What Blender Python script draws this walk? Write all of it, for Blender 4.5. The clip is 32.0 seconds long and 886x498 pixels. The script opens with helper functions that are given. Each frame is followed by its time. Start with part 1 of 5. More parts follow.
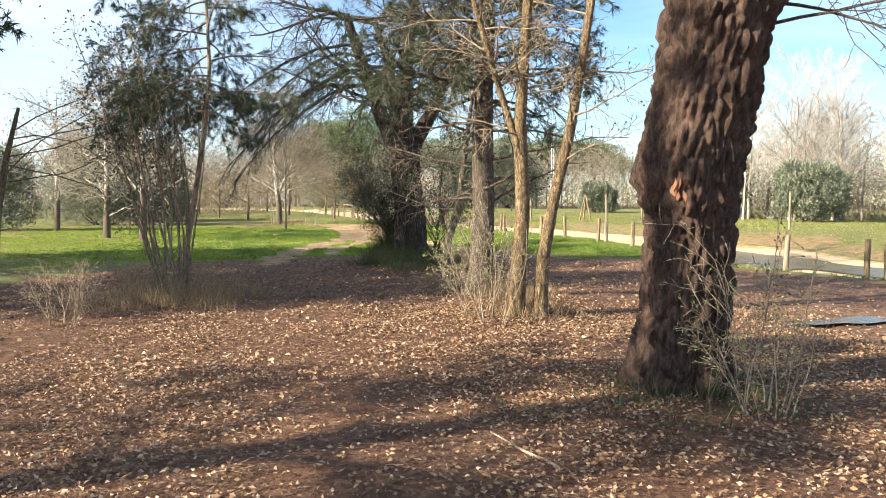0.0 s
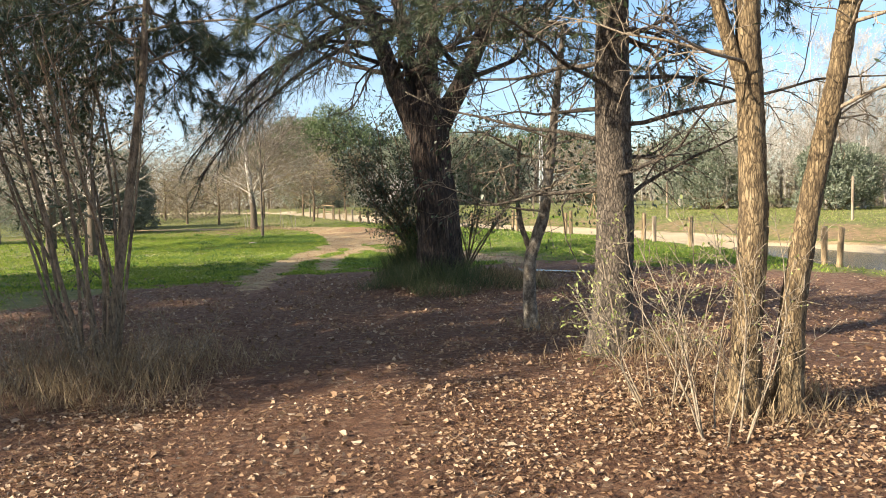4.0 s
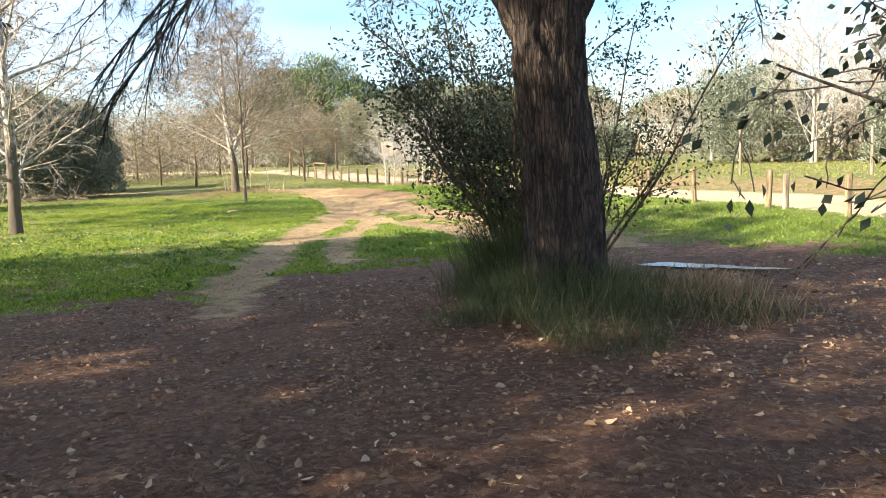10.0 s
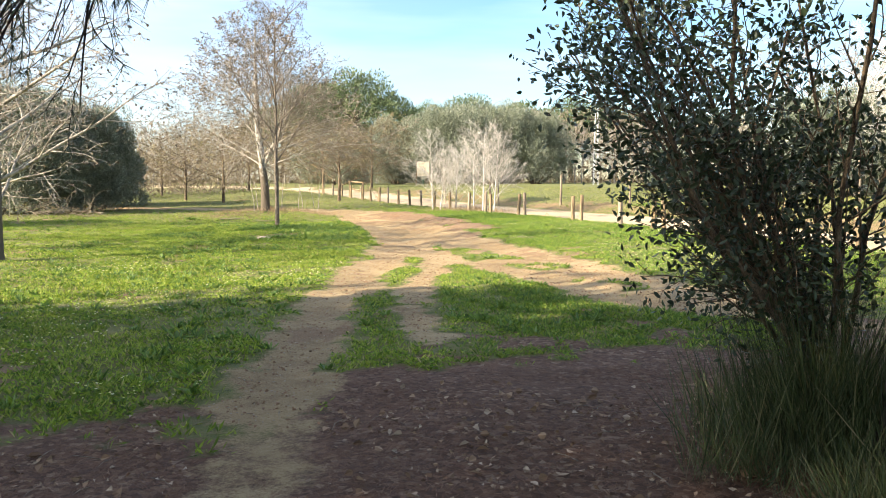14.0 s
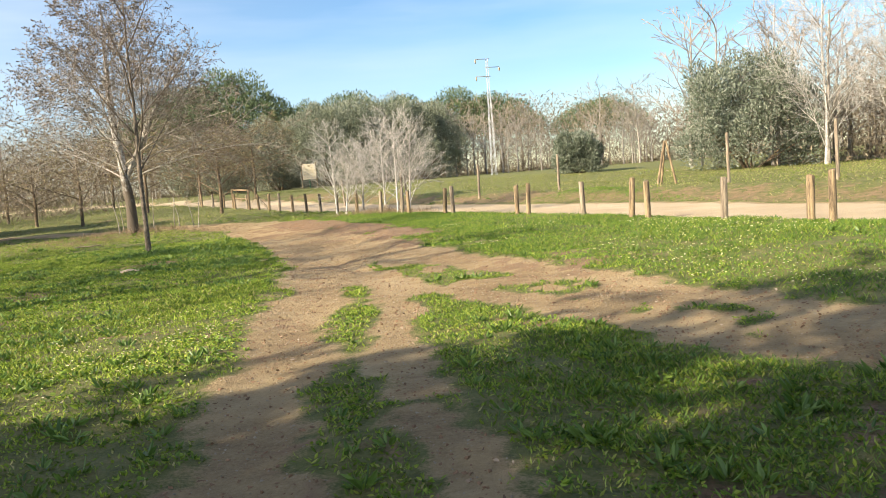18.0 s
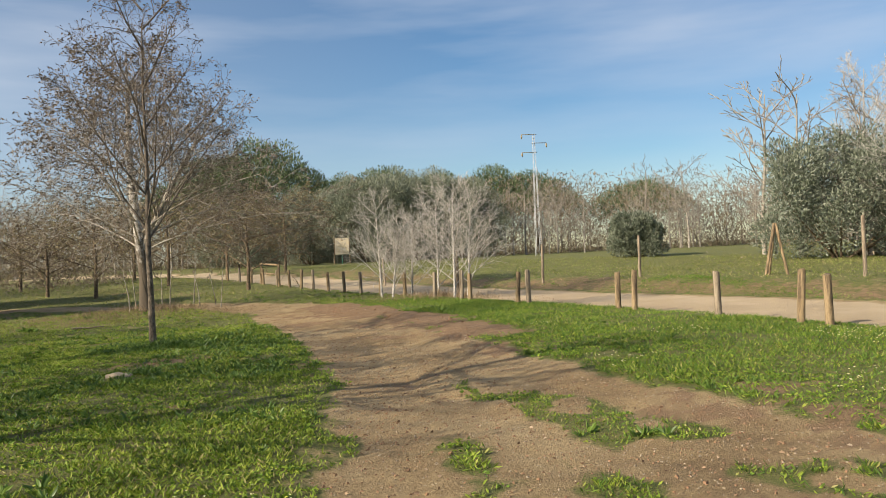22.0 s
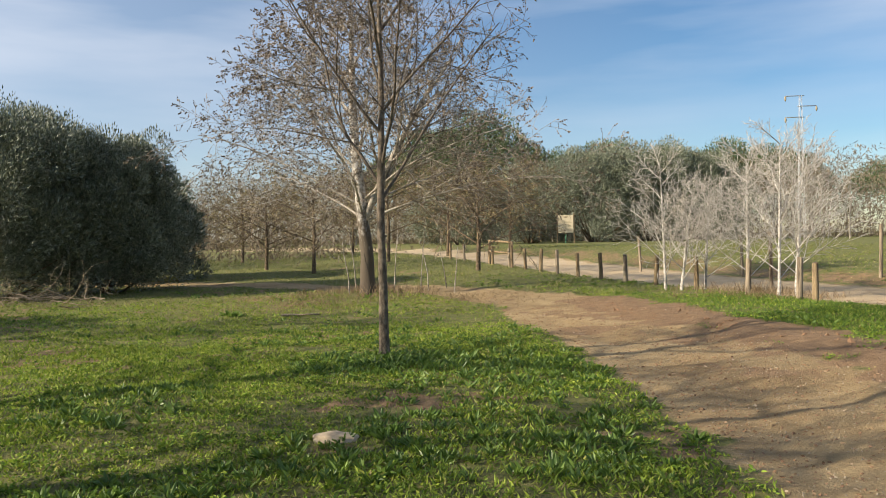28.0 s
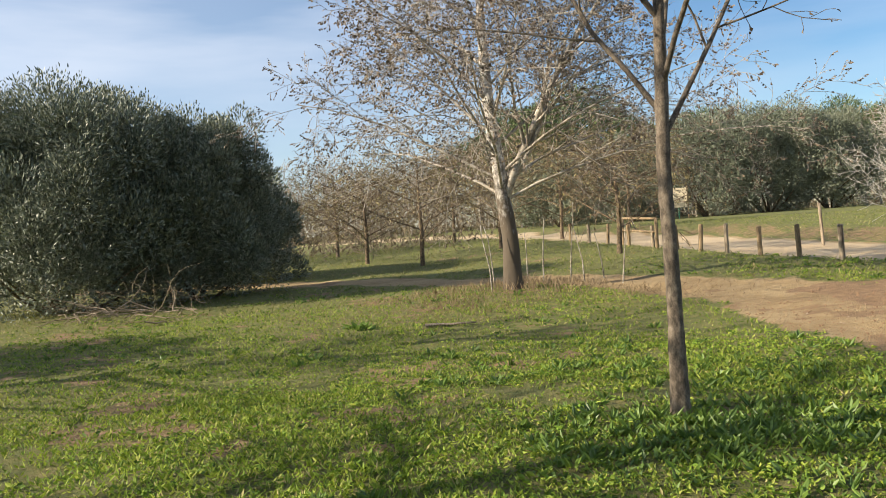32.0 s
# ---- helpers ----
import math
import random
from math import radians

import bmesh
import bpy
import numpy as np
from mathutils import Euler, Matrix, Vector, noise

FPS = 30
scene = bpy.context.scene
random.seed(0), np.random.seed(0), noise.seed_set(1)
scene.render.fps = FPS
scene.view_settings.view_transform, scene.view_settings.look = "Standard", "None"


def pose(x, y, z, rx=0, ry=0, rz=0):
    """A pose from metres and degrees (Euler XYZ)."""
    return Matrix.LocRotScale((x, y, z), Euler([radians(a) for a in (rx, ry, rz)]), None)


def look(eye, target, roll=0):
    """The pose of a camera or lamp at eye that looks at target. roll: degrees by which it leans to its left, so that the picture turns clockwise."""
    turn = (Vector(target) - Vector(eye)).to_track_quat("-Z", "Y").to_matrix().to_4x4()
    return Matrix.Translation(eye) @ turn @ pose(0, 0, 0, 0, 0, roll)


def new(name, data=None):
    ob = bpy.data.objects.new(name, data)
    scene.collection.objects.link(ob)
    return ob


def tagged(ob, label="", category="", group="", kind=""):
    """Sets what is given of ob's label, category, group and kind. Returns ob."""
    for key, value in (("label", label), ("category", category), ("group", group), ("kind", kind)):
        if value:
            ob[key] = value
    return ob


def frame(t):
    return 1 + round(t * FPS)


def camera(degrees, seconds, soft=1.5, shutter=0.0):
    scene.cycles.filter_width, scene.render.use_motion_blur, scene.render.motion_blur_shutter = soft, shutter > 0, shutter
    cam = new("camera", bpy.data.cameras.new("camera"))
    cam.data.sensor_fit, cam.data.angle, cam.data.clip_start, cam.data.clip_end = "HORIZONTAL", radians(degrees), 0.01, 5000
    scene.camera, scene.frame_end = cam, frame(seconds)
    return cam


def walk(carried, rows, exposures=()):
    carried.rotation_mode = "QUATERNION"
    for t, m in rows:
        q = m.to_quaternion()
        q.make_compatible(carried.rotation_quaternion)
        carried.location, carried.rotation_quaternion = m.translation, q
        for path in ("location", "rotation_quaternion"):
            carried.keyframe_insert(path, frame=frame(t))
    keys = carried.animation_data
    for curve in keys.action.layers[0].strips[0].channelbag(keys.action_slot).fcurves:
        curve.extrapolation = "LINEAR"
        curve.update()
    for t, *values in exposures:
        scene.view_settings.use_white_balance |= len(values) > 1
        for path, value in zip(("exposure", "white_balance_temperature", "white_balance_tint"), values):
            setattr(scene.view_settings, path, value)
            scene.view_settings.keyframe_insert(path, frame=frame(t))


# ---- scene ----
cam = camera(58.0, 32.0, soft=0.9)
PATH = [
    (0, (-0.403, -0.53, 1.445), (-0.325, 1.465, 1.335), 0.3),
    (0.5, (-0.514, 0.025, 1.403), (-0.391, 2.018, 1.293), 1.5),
    (1, (-0.607, 0.613, 1.415), (-0.446, 2.603, 1.301), 1.6),
    (1.5, (-0.709, 1.234, 1.428), (-0.548, 3.224, 1.302), 1.4),
    (2, (-0.864, 1.903, 1.482), (-0.7, 3.892, 1.347), -1.1),
    (2.5, (-1.024, 2.533, 1.506), (-0.876, 4.525, 1.425), -0.5),
    (3, (-1.196, 3.155, 1.483), (-1.043, 5.147, 1.392), -1.9),
    (3.5, (-1.307, 3.786, 1.48), (-1.161, 5.778, 1.374), -1.8),
    (5.5, (-1.622, 5.899, 1.472), (-1.467, 7.889, 1.345), 0.6),
    (6, (-1.707, 6.474, 1.484), (-1.558, 8.464, 1.362), 0.6),
    (6.5, (-1.822, 6.959, 1.51), (-1.655, 8.948, 1.392), 0.4),
    (7, (-1.877, 7.466, 1.52), (-1.687, 9.453, 1.397), 0.6),
    (7.5, (-1.955, 8.002, 1.508), (-1.752, 9.988, 1.388), 0.7),
    (8, (-2.045, 8.535, 1.506), (-1.833, 10.518, 1.362), -0.4),
    (8.5, (-2.152, 9.04, 1.511), (-1.939, 11.021, 1.336), -0.7),
    (9, (-2.223, 9.598, 1.516), (-2.008, 11.575, 1.304), -1.5),
    (9.5, (-2.255, 10.17, 1.501), (-2.065, 12.148, 1.277), -1.8),
    (10, (-2.278, 10.792, 1.486), (-2.104, 12.771, 1.26), -1.9),
    (10.5, (-2.283, 11.38, 1.463), (-2.163, 13.365, 1.247), -2.2),
    (11, (-2.353, 11.953, 1.462), (-2.248, 13.937, 1.241), -3.4),
    (11.5, (-2.49, 12.39, 1.498), (-2.384, 14.374, 1.273), -4.5),
    (12, (-2.603, 12.755, 1.535), (-2.492, 14.739, 1.314), -3.7),
    (12.5, (-2.806, 13.166, 1.618), (-2.68, 15.15, 1.404), -1.3),
    (13, (-2.861, 13.983, 1.537), (-2.74, 15.972, 1.365), 1.2),
    (13.5, (-2.947, 14.585, 1.508), (-2.839, 16.575, 1.333), -0.6),
    (14, (-3.07, 14.968, 1.566), (-2.954, 16.957, 1.392), -0.1),
    (14.5, (-3.197, 15.636, 1.517), (-3.08, 17.625, 1.342), -2.0),
    (16.5, (-3.484, 17.973, 1.485), (-3.218, 19.946, 1.295), -0.3),
    (17, (-3.536, 18.58, 1.477), (-3.188, 20.54, 1.28), -2.9),
    (17.5, (-3.582, 19.215, 1.479), (-3.196, 21.168, 1.286), -2.6),
    (18, (-3.674, 19.796, 1.471), (-3.276, 21.747, 1.284), -4.3),
    (18.5, (-3.761, 20.364, 1.457), (-3.323, 22.306, 1.261), -5.5),
    (19, (-3.833, 20.889, 1.486), (-3.389, 22.829, 1.29), -5.8),
    (19.5, (-3.877, 21.481, 1.462), (-3.415, 23.417, 1.266), -6.6),
    (20, (-3.948, 22.123, 1.489), (-3.475, 24.056, 1.295), -6.2),
    (20.5, (-3.94, 22.643, 1.509), (-3.418, 24.566, 1.33), -6.1),
    (21, (-3.891, 23.123, 1.537), (-3.346, 25.046, 1.466), -4.0),
    (21.5, (-3.957, 23.746, 1.527), (-3.426, 25.673, 1.465), -4.0),
    (22, (-3.935, 24.215, 1.574), (-3.586, 26.184, 1.585), -2.5),
    (22.5, (-3.932, 24.625, 1.578), (-3.779, 26.62, 1.595), -2.0),
    (23, (-4.003, 25.224, 1.561), (-3.881, 27.22, 1.581), -1.7),
    (23.5, (-4.103, 25.921, 1.536), (-4.026, 27.919, 1.579), 0.3),
    (24, (-4.18, 26.38, 1.518), (-4.129, 28.38, 1.536), 0.8),
    (24.5, (-4.225, 26.707, 1.536), (-4.265, 28.706, 1.535), 0.7),
    (26.5, (-4.747, 28.425, 1.522), (-4.829, 30.423, 1.491), -3.2),
    (27, (-4.88, 28.966, 1.529), (-5.024, 30.961, 1.509), -2.6),
    (27.5, (-5.034, 29.541, 1.541), (-5.182, 31.535, 1.516), -2.5),
    (28, (-5.216, 30.124, 1.57), (-5.374, 32.117, 1.544), -1.0),
    (28.5, (-5.453, 30.693, 1.585), (-5.619, 32.686, 1.563), -1.3),
    (29, (-5.695, 31.243, 1.58), (-5.889, 33.233, 1.62), 0.1),
    (29.5, (-5.952, 31.754, 1.556), (-6.169, 33.742, 1.586), -0.6),
    (30, (-6.217, 32.245, 1.551), (-6.45, 34.231, 1.56), -0.9),
    (30.5, (-6.494, 32.735, 1.578), (-6.73, 34.721, 1.575), -2.2),
    (31, (-6.795, 33.228, 1.579), (-7.049, 35.211, 1.541), -2.2),
    (31.5, (-7.063, 33.731, 1.588), (-7.338, 35.711, 1.541), -2.3),
    (32, (-7.368, 34.227, 1.536), (-7.719, 36.196, 1.484), -3.9),
]
walk(cam, [(t, look(eye, target, roll)) for t, eye, target, roll in PATH],
     [(0, 1.7), (1.8, 1.76), (3.2, 1.42), (5, 1.5), (9, 1.85), (13, 1.9), (16, 1.6), (18, 1.3), (20, 0.98), (22, 0.6), (24, 0.55), (28, 0.76), (32, 0.95)])

# ---- light ----
SUN_AZ = 203.0      # degrees from +x towards +y, where the sun stands
SUN_EL = 27.0
world = bpy.data.worlds.new("sky")
scene.world = world
world.use_nodes = True
wn, wl = world.node_tree.nodes, world.node_tree.links
wn.clear()
sky = wn.new("ShaderNodeTexSky")
sky.sky_type = "NISHITA"
sky.sun_disc = False
sky.sun_elevation = radians(SUN_EL)
sky.sun_rotation = radians(90 - SUN_AZ)
sky.air_density, sky.dust_density, sky.ozone_density = 1.0, 0.3, 3.0
bg = wn.new("ShaderNodeBackground")
bg.inputs["Strength"].default_value = 0.063
wo = wn.new("ShaderNodeOutputWorld")
tcw = wn.new("ShaderNodeTexCoord")
mpw = wn.new("ShaderNodeMapping")
mpw.inputs["Scale"].default_value = (1.0, 1.6, 7.0)
wl.new(tcw.outputs["Generated"], mpw.inputs[0])
cl = wn.new("ShaderNodeTexNoise")
cl.inputs["Scale"].default_value, cl.inputs["Detail"].default_value = 1.7, 5
wl.new(mpw.outputs[0], cl.inputs["Vector"])
clr = wn.new("ShaderNodeMapRange")
clr.inputs["From Min"].default_value, clr.inputs["From Max"].default_value, clr.inputs["To Max"].default_value = 0.36, 0.75, 0.75
wl.new(cl.outputs[0], clr.inputs["Value"])
cmx = wn.new("ShaderNodeMix")
cmx.data_type = "RGBA"
cmx.inputs[7].default_value = (7.4, 7.9, 8.9, 1)
sxw = wn.new("ShaderNodeSeparateXYZ")
wl.new(tcw.outputs["Generated"], sxw.inputs[0])
bank = wn.new("ShaderNodeMapRange")
bank.inputs["From Min"].default_value, bank.inputs["From Max"].default_value, bank.inputs["To Max"].default_value = 0.3, -0.7, 0.4
wl.new(sxw.outputs[0], bank.inputs["Value"])
cadd = wn.new("ShaderNodeMath")
cadd.use_clamp = True
high = wn.new("ShaderNodeMapRange")
high.inputs["From Min"].default_value, high.inputs["From Max"].default_value = 0.03, 0.3
wl.new(sxw.outputs[2], high.inputs["Value"])
cirrus = wn.new("ShaderNodeMath")
cirrus.operation = "MULTIPLY"
wl.new(clr.outputs[0], cirrus.inputs[0])
wl.new(high.outputs[0], cirrus.inputs[1])
wl.new(cirrus.outputs[0], cadd.inputs[0])
wl.new(bank.outputs[0], cadd.inputs[1])
wl.new(cadd.outputs[0], cmx.inputs[0])
hsv = wn.new("ShaderNodeHueSaturation")
hsv.inputs["Saturation"].default_value, hsv.inputs["Value"].default_value = 1.2, 1.18
wl.new(sky.outputs[0], hsv.inputs["Color"])
wl.new(hsv.outputs[0], cmx.inputs[6])
wl.new(cmx.outputs[2], bg.inputs[0])
wl.new(bg.outputs[0], wo.inputs[0])
sun = new("sun", bpy.data.lights.new("sun", "SUN"))
sun.data.energy, sun.data.angle, sun.data.color = 5.0, radians(0.55), (1.0, 0.87, 0.68)
_sd = Vector((math.cos(radians(SUN_AZ)) * math.cos(radians(SUN_EL)), math.sin(radians(SUN_AZ)) * math.cos(radians(SUN_EL)), math.sin(radians(SUN_EL))))
sun.matrix_world = look(_sd * 60, (0, 0, 0))


# ---- materials ----
def mat(name, rough=0.8, metal=0.0):
    m = bpy.data.materials.new(name)
    m.use_nodes = True
    b = m.node_tree.nodes["Principled BSDF"]
    b.inputs["Roughness"].default_value = rough
    b.inputs["Metallic"].default_value = metal
    return m, m.node_tree.nodes, m.node_tree.links, b


def ramp(n, stops):
    r = n.new("ShaderNodeValToRGB")
    e = r.color_ramp.elements
    while len(e) < len(stops):
        e.new(0.5)
    for k, (p, c) in enumerate(stops):
        e[k].position, e[k].color = p, (*c, 1)
    return r


def coords(n, l, scale=(1, 1, 1)):
    tc = n.new("ShaderNodeTexCoord")
    mp = n.new("ShaderNodeMapping")
    mp.inputs["Scale"].default_value = scale
    l.new(tc.outputs["Object"], mp.inputs[0])
    return mp.outputs[0]


def tex_noise(n, l, vec, scale, detail=4, rough=0.6):
    t = n.new("ShaderNodeTexNoise")
    t.inputs["Scale"].default_value, t.inputs["Detail"].default_value, t.inputs["Roughness"].default_value = scale, detail, rough
    l.new(vec, t.inputs["Vector"])
    return t.outputs[0]


def mixc(n, l, fac, a, b, mode="MIX"):
    m = n.new("ShaderNodeMix")
    m.data_type, m.blend_type = "RGBA", mode
    for k, v in ((0, fac), (6, a), (7, b)):
        if isinstance(v, (int, float)):
            m.inputs[k].default_value = v
        elif isinstance(v, tuple):
            m.inputs[k].default_value = (*v, 1)
        else:
            l.new(v, m.inputs[k])
    return m.outputs[2]


def math_node(n, l, op, a, b=0.0, clamp=False):
    m = n.new("ShaderNodeMath")
    m.operation, m.use_clamp = op, clamp
    for k, v in enumerate((a, b)):
        if isinstance(v, (int, float)):
            m.inputs[k].default_value = v
        else:
            l.new(v, m.inputs[k])
    return m.outputs[0]


def bump(n, l, b, height, strength, dist=0.02):
    k = n.new("ShaderNodeBump")
    k.inputs["Strength"].default_value, k.inputs["Distance"].default_value = strength, dist
    l.new(height, k.inputs["Height"])
    l.new(k.outputs[0], b.inputs["Normal"])


def bark_material(name, dark, mid, light, stretch=0.25, scale=18, strength=0.8, crack=0.0):
    """Bark with grain at three sizes and, where crack is given, dark narrow fissures."""
    m, n, l, b = mat(name, 0.9)
    vec = coords(n, l, (1, 1, stretch))
    big = tex_noise(n, l, vec, scale * 0.22, 3)
    mid_n = tex_noise(n, l, vec, scale * 0.9, 4, 0.6)
    fine = tex_noise(n, l, vec, scale * 4.5, 6, 0.75)
    mixed = math_node(n, l, "ADD", math_node(n, l, "MULTIPLY", fine, 0.4), math_node(n, l, "ADD", math_node(n, l, "MULTIPLY", mid_n, 0.4), math_node(n, l, "MULTIPLY", big, 0.2)))
    c1 = ramp(n, [(0.36, tuple(v * 0.5 for v in dark)), (0.44, dark), (0.53, mid), (0.66, light)])
    l.new(mixed, c1.inputs[0])
    col, h = c1.outputs[0], mixed
    if crack:
        wp = n.new("ShaderNodeTexNoise")
        wp.inputs["Scale"].default_value = scale * 0.7
        l.new(vec, wp.inputs["Vector"])
        add = n.new("ShaderNodeVectorMath")
        add.operation = "MULTIPLY_ADD"
        l.new(wp.outputs["Color"], add.inputs[0])
        add.inputs[1].default_value = (0.035, 0.035, 0.035)
        l.new(vec, add.inputs[2])
        vo = n.new("ShaderNodeTexVoronoi")
        vo.feature = "DISTANCE_TO_EDGE"
        vo.inputs["Scale"].default_value = crack
        l.new(add.outputs[0], vo.inputs["Vector"])
        edge = math_node(n, l, "MULTIPLY", math_node(n, l, "ADD", vo.outputs["Distance"], math_node(n, l, "MULTIPLY", math_node(n, l, "SUBTRACT", fine, 0.5), 0.2)), 7.0, True)
        col = mixc(n, l, edge, tuple(v * 0.8 for v in dark), col)
        h = math_node(n, l, "ADD", math_node(n, l, "MULTIPLY", mixed, 0.8), math_node(n, l, "MULTIPLY", edge, 0.5))
    l.new(col, b.inputs["Base Color"])
    bump(n, l, b, h, strength, 0.05)
    return m


def leaf_material(name, stops, rough=0.55, translucent=0.25, scale=0.0):
    """Leaves whose colour varies from island to island."""
    m, n, l, b = mat(name, rough)
    geo = n.new("ShaderNodeNewGeometry")
    r = ramp(n, stops)
    l.new(geo.outputs["Random Per Island"], r.inputs[0])
    col = r.outputs[0]
    if scale:
        big = tex_noise(n, l, coords(n, l), scale, 3)
        hv = n.new("ShaderNodeHueSaturation")
        l.new(col, hv.inputs["Color"])
        mid = tex_noise(n, l, coords(n, l), scale * 9, 3)
        l.new(math_node(n, l, "ADD", math_node(n, l, "ADD", math_node(n, l, "MULTIPLY", big, 0.8), math_node(n, l, "MULTIPLY", mid, 0.8)), 0.2), hv.inputs["Value"])
        col = hv.outputs[0]
    l.new(col, b.inputs["Base Color"])
    if translucent:
        t = n.new("ShaderNodeBsdfTranslucent")
        l.new(col, t.inputs[0])
        mx = n.new("ShaderNodeMixShader")
        mx.inputs[0].default_value = translucent
        l.new(b.outputs[0], mx.inputs[1])
        l.new(t.outputs[0], mx.inputs[2])
        l.new(mx.outputs[0], n["Material Output"].inputs[0])
    return m


M_PINE = bark_material("pine_bark", (0.032, 0.024, 0.019), (0.082, 0.056, 0.042), (0.18, 0.125, 0.092), 0.14, 22, 1.0, 26)
M_PLATE = bark_material("plated_pine_bark", (0.035, 0.023, 0.017), (0.1, 0.058, 0.041), (0.2, 0.125, 0.088), 0.3, 34, 0.9)
M_BARK = bark_material("grey_bark", (0.06, 0.047, 0.035), (0.16, 0.128, 0.096), (0.3, 0.25, 0.195), 0.4, 30, 0.8, 42)
M_LICHEN = bark_material("lichened_bark", (0.07, 0.055, 0.042), (0.21, 0.175, 0.135), (0.46, 0.42, 0.35), 0.7, 20, 0.7)
M_TWIN = bark_material("mossy_bark", (0.09, 0.06, 0.03), (0.24, 0.17, 0.09), (0.42, 0.33, 0.2), 0.25, 40, 0.6, 45)
M_PALE = bark_material("pale_poplar_bark", (0.16, 0.135, 0.105), (0.42, 0.375, 0.31), (0.62, 0.58, 0.51), 0.7, 16, 0.4)
M_MOTTLED = bark_material("mottled_poplar_bark", (0.09, 0.075, 0.06), (0.54, 0.5, 0.45), (0.74, 0.71, 0.66), 0.8, 8, 0.7)
_n, _l = M_MOTTLED.node_tree.nodes, M_MOTTLED.node_tree.links
_b = _n["Principled BSDF"]
_c = _b.inputs["Base Color"].links[0].from_socket
_s = _n.new("ShaderNodeSeparateXYZ")
_l.new(coords(_n, _l), _s.inputs[0])
_f = math_node(_n, _l, "ADD", math_node(_n, _l, "MULTIPLY", _s.outputs[2], 0.5), math_node(_n, _l, "MULTIPLY", tex_noise(_n, _l, coords(_n, _l, (1, 1, 0.5)), 9, 5), 2.4))
_f = math_node(_n, _l, "MULTIPLY", math_node(_n, _l, "SUBTRACT", _f, 2.0), 1.6, True)
_l.new(mixc(_n, _l, _f, (0.1, 0.078, 0.055), _c), _b.inputs["Base Color"])
M_WHITE = bark_material("white_poplar_bark", (0.28, 0.255, 0.225), (0.54, 0.505, 0.46), (0.72, 0.69, 0.63), 0.7, 22, 0.3)
M_SAP = bark_material("sapling_bark", (0.06, 0.045, 0.03), (0.17, 0.12, 0.07), (0.3, 0.22, 0.14), 0.5, 35, 0.4)
M_SLIM = bark_material("slim_grey_bark", (0.07, 0.055, 0.04), (0.165, 0.13, 0.095), (0.31, 0.26, 0.2), 0.5, 35, 0.5)
M_TWIG = bark_material("twig_bark", (0.13, 0.1, 0.07), (0.3, 0.24, 0.17), (0.46, 0.39, 0.29), 0.5, 60, 0.2)
M_STEM = bark_material("brown_stem_bark", (0.1, 0.075, 0.05), (0.24, 0.18, 0.12), (0.4, 0.32, 0.22), 0.4, 40, 0.3)
M_WOODGREY = bark_material("far_bark", (0.19, 0.165, 0.135), (0.34, 0.3, 0.25), (0.48, 0.43, 0.36), 0.5, 8, 0.2)
M_SCAR = leaf_material("flaked_bark", [(0.0, (0.13, 0.055, 0.03)), (0.6, (0.23, 0.1, 0.05)), (1.0, (0.32, 0.17, 0.09))], 0.85, 0.0)
M_DUFF = leaf_material("fallen_needle", [(0.0, (0.055, 0.024, 0.012)), (0.6, (0.14, 0.063, 0.03)), (1.0, (0.27, 0.14, 0.07))], 0.75, 0.1)
# base colour raised a little to imitate haze over the distant brushwood
M_BRUSH = leaf_material("brushwood", [(0.0, (0.15, 0.115, 0.075)), (0.6, (0.25, 0.2, 0.135)), (1.0, (0.36, 0.3, 0.21))], 0.8, 0.2)
M_POST = bark_material("post_wood", (0.12, 0.085, 0.05), (0.3, 0.215, 0.12), (0.46, 0.345, 0.2), 0.1, 22, 0.6)
M_OLDPOST = bark_material("weathered_wood", (0.13, 0.1, 0.07), (0.3, 0.24, 0.17), (0.45, 0.37, 0.27), 0.08, 26, 0.4)
M_DRY = leaf_material("dry_leaf", [(0.0, (0.125, 0.067, 0.034)), (0.4, (0.25, 0.15, 0.082)), (0.8, (0.37, 0.25, 0.153)), (1.0, (0.5, 0.39, 0.28))], 0.75, 0.15)
M_DRYTREE = leaf_material("withered_leaf", [(0.0, (0.07, 0.05, 0.035)), (0.6, (0.15, 0.11, 0.075)), (1.0, (0.28, 0.21, 0.14))], 0.75, 0.1)
M_NEEDLE = leaf_material("pine_needle", [(0.0, (0.025, 0.04, 0.02)), (0.6, (0.05, 0.075, 0.035)), (1.0, (0.11, 0.12, 0.06))], 0.5, 0.2)
M_EVER = leaf_material("evergreen_leaf", [(0.0, (0.022, 0.038, 0.018)), (0.6, (0.048, 0.072, 0.032)), (1.0, (0.11, 0.13, 0.07))], 0.4, 0.2)
M_OLIVE = leaf_material("olive_leaf", [(0.0, (0.075, 0.095, 0.06)), (0.6, (0.17, 0.196, 0.135)), (1.0, (0.32, 0.34, 0.265))], 0.5, 0.08)
# lighter copy of the olive leaf, with distance haze put into its colour
M_HAZYOLIVE = leaf_material("hazed_olive_leaf", [(0.0, (0.13, 0.15, 0.1)), (0.6, (0.2, 0.222, 0.15)), (1.0, (0.28, 0.295, 0.215))], 0.5, 0.1)
# horizon crowns, their green lightened to imitate aerial haze
M_FARPINE = leaf_material("stone_pine_foliage", [(0.0, (0.05, 0.075, 0.03)), (0.6, (0.1, 0.14, 0.052)), (1.0, (0.17, 0.205, 0.09))], 0.6, 0.15)
M_YELLOW = leaf_material("sparse_yellow_leaf", [(0.0, (0.13, 0.11, 0.05)), (0.6, (0.26, 0.22, 0.1)), (1.0, (0.4, 0.33, 0.17))], 0.65, 0.3)
